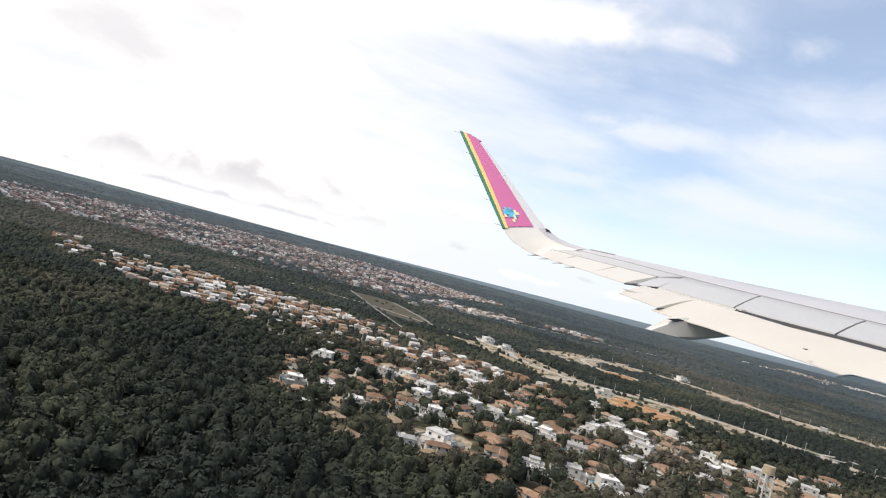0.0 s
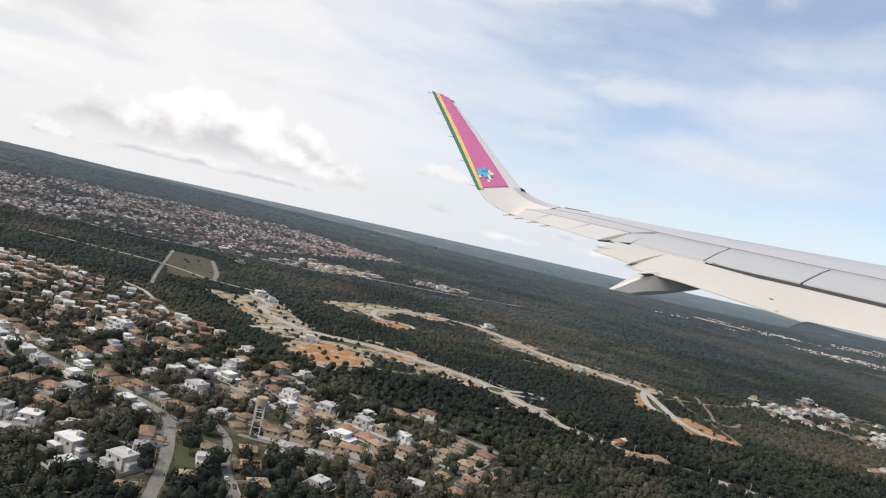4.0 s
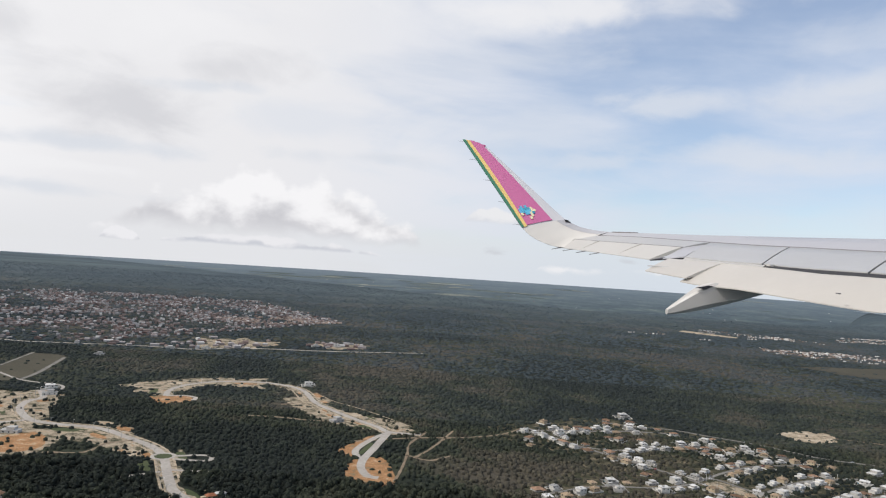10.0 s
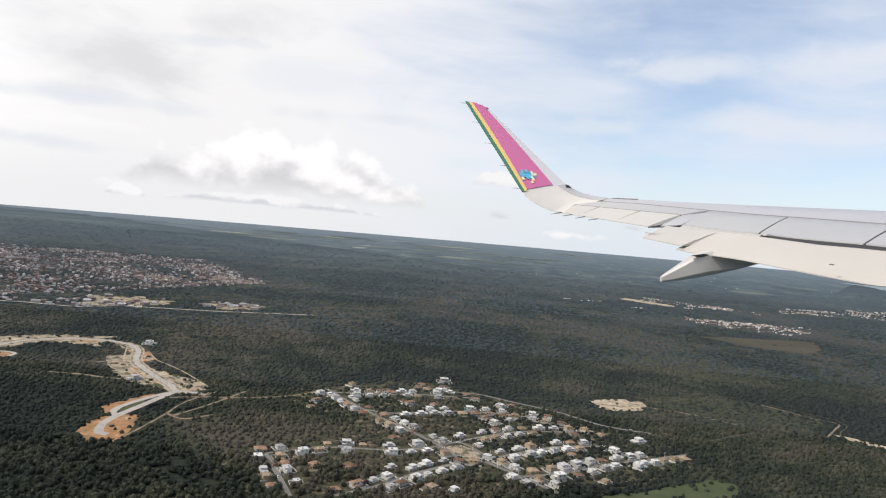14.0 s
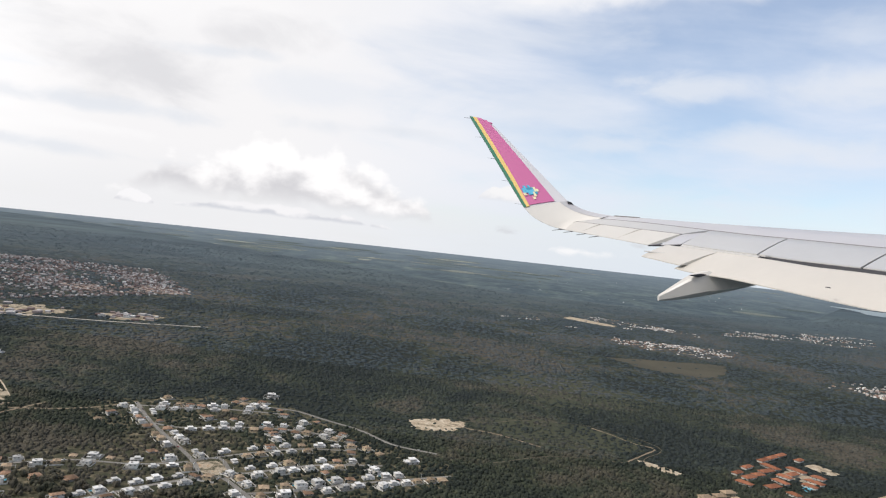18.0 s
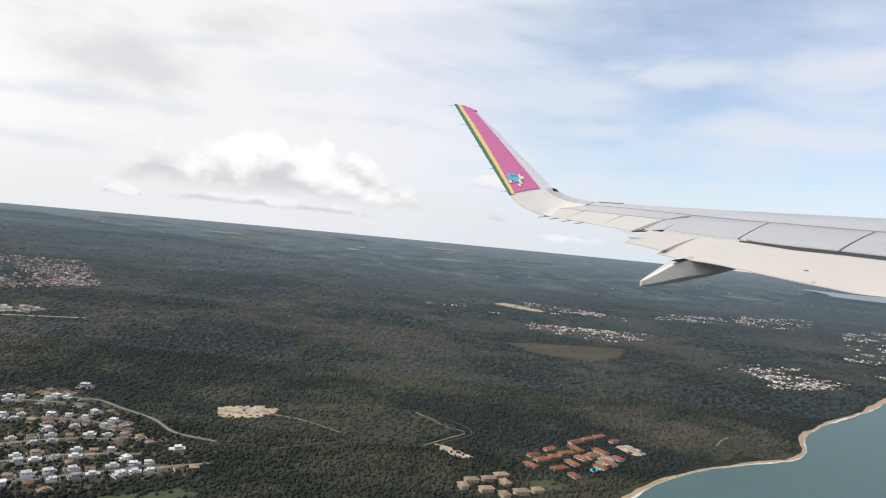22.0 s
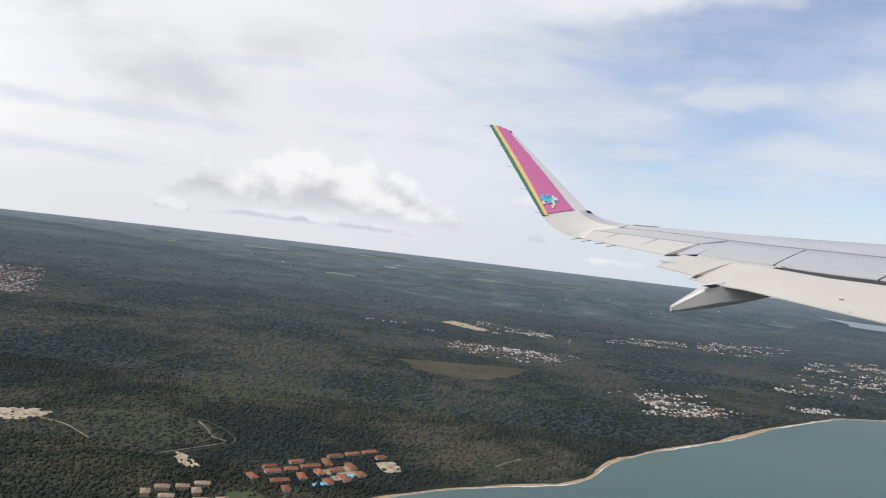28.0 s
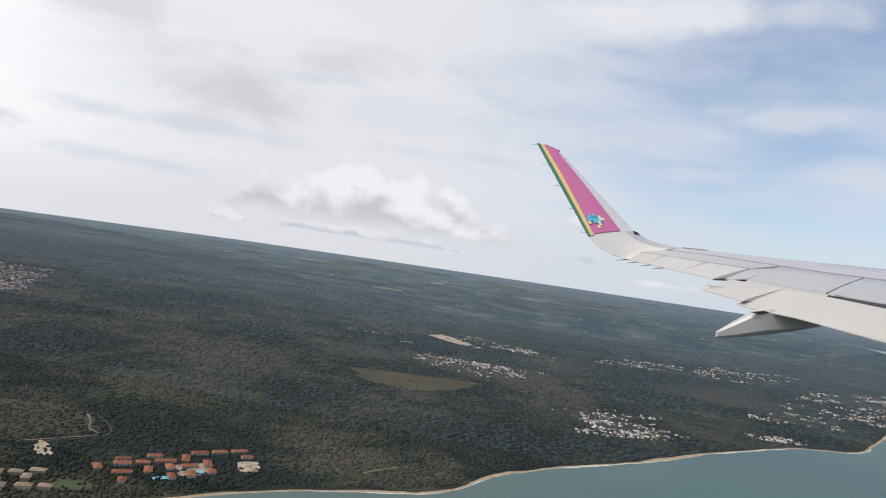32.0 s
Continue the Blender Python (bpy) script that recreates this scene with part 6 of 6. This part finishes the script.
for s in range(3):
    tree = new("shade_tree")
    part("trunk", loft([[(rad * S * math.cos(a), rad * S * math.sin(a), z * S) for a in (0, 1.26, 2.51, 3.77, 5.03)] for z, rad in ((-0.2, 0.42), (1.5, 0.30), (4.0, 0.22))]), bark_m, tree)
    for k in range(3):
        a = k * 2.1 + s
        part("limb", loft([[(off * math.cos(a) * S + rad * S * math.cos(b), off * math.sin(a) * S + rad * S * math.sin(b), z * S) for b in (0, 2.1, 4.2)] for off, z, rad in ((0.1, 2.6, 0.16), (1.6, 4.8, 0.10))]), bark_m, tree)
    v, t = leafy(s + 20, 150, 0.085)
    crown_part(tree, v, t, 8.5, 6.5, 2.2, leaf_m)
    tagged(tree, "round dark green shade tree beside town houses", "tree", "shade trees")
    spots, rr = free_spots(TOWN_NEAR, 34, 70 + s, 0.03)
    put_copies(tree, spots, rr, (0.75, 1.25))
palm = new("palm_tree")
part("trunk", loft([[((0.5 * (z / 9) ** 2 + rad * math.cos(a)) * S, rad * math.sin(a) * S, z * S) for a in (0, 1.57, 3.14, 4.71)] for z, rad in ((-0.2, 0.28), (3, 0.18), (6, 0.16), (9, 0.14))]), bark_m, palm)
for k in range(11):
    a = k * 0.571
    lean = 0.25 if k % 2 else -0.1
    bm = bmesh.new()
    row = []
    for i in range(6):
        f = i / 5
        r_, z, w_ = 3.4 * f, 9 + 1.6 * f * (1 - f) * 2 + lean * 2 * f - 1.9 * f * f, 0.55 * math.sin(math.pi * (0.12 + 0.85 * f))
        c = Vector(((0.5 + r_ * math.cos(a)), r_ * math.sin(a), z))
        n_ = Vector((-math.sin(a), math.cos(a), 0))
        row.append([bm.verts.new((c + n_ * w_ - Vector((0, 0, 0.25 * w_))) * S), bm.verts.new(c * S), bm.verts.new((c - n_ * w_ - Vector((0, 0, 0.25 * w_))) * S)])
    for p, q in zip(row, row[1:]):
        bm.faces.new((p[0], p[1], q[1], q[0]))
        bm.faces.new((p[1], p[2], q[2], q[1]))
    part("frond", bm, leaf_m, palm)
tagged(palm, "slender coconut palm with drooping fronds", "palm", "coconut palms")
spots, rr = free_spots(TOWN_NEAR, 36, 77, 0.02)
put_copies(palm, spots, rr, (0.8, 1.25))


# ---- cars and power poles along the streets ----
def car(mat, label):
    c = new("car")
    part("body", loft([[(x * S, y * S, z * S) for y, z in ((-0.85, 0.3), (-0.88, 0.75), (-0.8, h), (0.8, h), (0.88, 0.75), (0.85, 0.3))] for x, h in ((-2.1, 0.85), (-1.9, 0.98), (0.9, 0.98), (2.0, 0.80), (2.15, 0.6))]), mat, c)
    part("cabin", loft([[(x * S, y * S, z * S) for y, z in ((-0.78, 0.95), (-w_, top), (w_, top), (0.78, 0.95))] for x, top, w_ in ((-1.9, 1.0, 0.74), (-1.4, 1.42, 0.64), (0.1, 1.45, 0.64), (0.95, 1.0, 0.74))]), glass_m, c, "dark glazed cabin")
    part("car_roof", boxes((-1.35, -0.62, 1.42, 0.1, 0.62, 1.49)), mat, c)
    for x in (-1.35, 1.35):
        for y in (-0.8, 0.8):
            w_ = bmesh.new()
            bmesh.ops.create_cone(w_, cap_ends=True, segments=8, radius1=0.32 * S, radius2=0.32 * S, depth=0.2 * S, matrix=Matrix.Translation((x * S, y * S, 0.32 * S)) @ Matrix.Rotation(math.pi / 2, 4, "X"))
            part("wheel", w_, dark_m, c)
    return tagged(c, label, "car", "parked cars")


rr = np.random.default_rng(91)
car_mats = [(paint("white_car_paint", (0.7, 0.7, 0.69), 0.3), "small white car parked by a street"), (paint("silver_car_paint", (0.35, 0.36, 0.37), 0.3), "small silver car parked by a street"),
            (paint("dark_car_paint", (0.05, 0.05, 0.06), 0.25), "small dark car parked by a street"), (paint("red_car_paint", (0.32, 0.04, 0.03), 0.3), "small red car parked by a street")]
made = {}
for streets, k in ((TOWN_STREETS[:2] + TOWN_STREETS[3:], 34), (STREETS, 26), ([ROAD_B], 4)):
    for _ in range(k):
        line = dense(streets[int(rr.integers(0, len(streets)))], 0.06)
        i = int(rr.integers(2, len(line) - 2))
        d = line[i + 1] - line[i - 1]
        d /= np.linalg.norm(d)
        p = line[i] + np.array([d[1], -d[0]]) * rr.choice([-1, 1]) * 0.019
        which = int(rr.choice(4, p=(0.42, 0.27, 0.21, 0.10)))
        m = Matrix.Translation((p[0] * U, p[1] * U, 0.0135)) @ Matrix.Rotation(math.atan2(d[1], d[0]) + (math.pi if rr.random() < 0.5 else 0), 4, "Z")
        if which not in made:
            made[which] = car(*car_mats[which])
            made[which].matrix_world = m
        else:
            copy_thing(made[which], m)
pole = None
for s in TOWN_STREETS[:1] + TOWN_STREETS[3:6] + STREETS[:1] + STREETS[4:6]:
    line = dense(s, 0.42)
    t = np.gradient(line, axis=0)
    for p, d in zip(line[1:-1], t[1:-1]):
        nn = np.array([d[1], -d[0]]) / np.linalg.norm(d)
        m = Matrix.Translation((*((p + nn * 0.062) * U), 0)) @ Matrix.Rotation(math.atan2(-nn[1], -nn[0]), 4, "Z")
        if pole is None:
            pole = new("power_pole")
            part("pole", boxes((-0.16, -0.16, -0.2, 0.16, 0.16, 9.0)), slab_m, pole)
            part("crossarm", boxes((-1.1, -0.08, 8.3, 1.1, 0.08, 8.5)), wood_m, pole)
            for x in (-1.0, 0.0, 1.0):
                part("insulator", boxes((x - 0.07, -0.07, 8.5, x + 0.07, 0.07, 8.8)), glass_m, pole)
            part("lamp_arm", boxes((0, -0.06, 7.4, 2.2, 0.06, 7.55)), steel_m, pole)
            tagged(pole, "grey concrete power pole with a wooden crossarm", "power pole", "power poles")
            pole.matrix_world = m
        else:
            copy_thing(pole, m)

# ---- hamlets on the far side of the valley ----
rr = np.random.default_rng(61)
k = 170
hy = rr.uniform(800, 1900, k)
cluster = rr.normal(0, 1, (24, 1)) * 0.0 + rr.uniform(-0.62, 0.62, (24, 1))
hx = 20 + hy * (cluster[rr.integers(0, 24, k), 0] + rr.normal(0, 0.02, k))
hv, ht = [], []
unit = np.array([(-1, -1, 0), (1, -1, 0), (1, 1, 0), (-1, 1, 0), (-1, -1, 1), (1, -1, 1), (1, 1, 1), (-1, 1, 1)], float)
quad = np.array([(0, 1, 5), (0, 5, 4), (1, 2, 6), (1, 6, 5), (2, 3, 7), (2, 7, 6), (3, 0, 4), (3, 4, 7), (4, 5, 6), (4, 6, 7)])
for i in range(k):
    hv.append((unit * (rr.uniform(0.4, 1.6), rr.uniform(0.5, 2.0), rr.uniform(0.3, 0.8)) + (hx[i], hy[i], land_z(hx[i], hy[i]) - 0.1)) * U)
    ht.append(quad + 8 * i)
tagged(fast_mesh("distant_hamlets", np.vstack(hv), np.vstack(ht), village_m, False), "pale specks of hamlets in distant woods", "hamlets", kind="stuff")

# ---- pale fields on the far side of the valley ----
rr = np.random.default_rng(62)
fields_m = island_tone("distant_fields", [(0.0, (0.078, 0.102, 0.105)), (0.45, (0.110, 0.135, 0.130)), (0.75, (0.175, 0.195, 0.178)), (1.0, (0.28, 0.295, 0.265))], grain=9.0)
fv, ft, base = [], [], 0
for i in range(95):
    near = i < 55
    y = float(rr.uniform(1540, 2050) if near else rr.uniform(1300, 2250))
    x = 20 + y * math.tan(radians(float(rr.uniform(-30, 6) if near else rr.uniform(-42, 36))))
    w_, d_ = float(rr.uniform(10, 80)), float(rr.uniform(8, 30))
    ring = [(x + w_ * math.cos(a) * rr.uniform(0.7, 1.1), y + d_ * math.sin(a) * rr.uniform(0.6, 1.1)) for a in np.arange(9) * 2 * math.pi / 9]
    fv += [(px * U, py * U, (land_z(px, py) + 0.5) * U) for px, py in ring + [(x, y)]]
    ft += [(base + k, base + (k + 1) % 9, base + 9) for k in range(9)]
    base += 10
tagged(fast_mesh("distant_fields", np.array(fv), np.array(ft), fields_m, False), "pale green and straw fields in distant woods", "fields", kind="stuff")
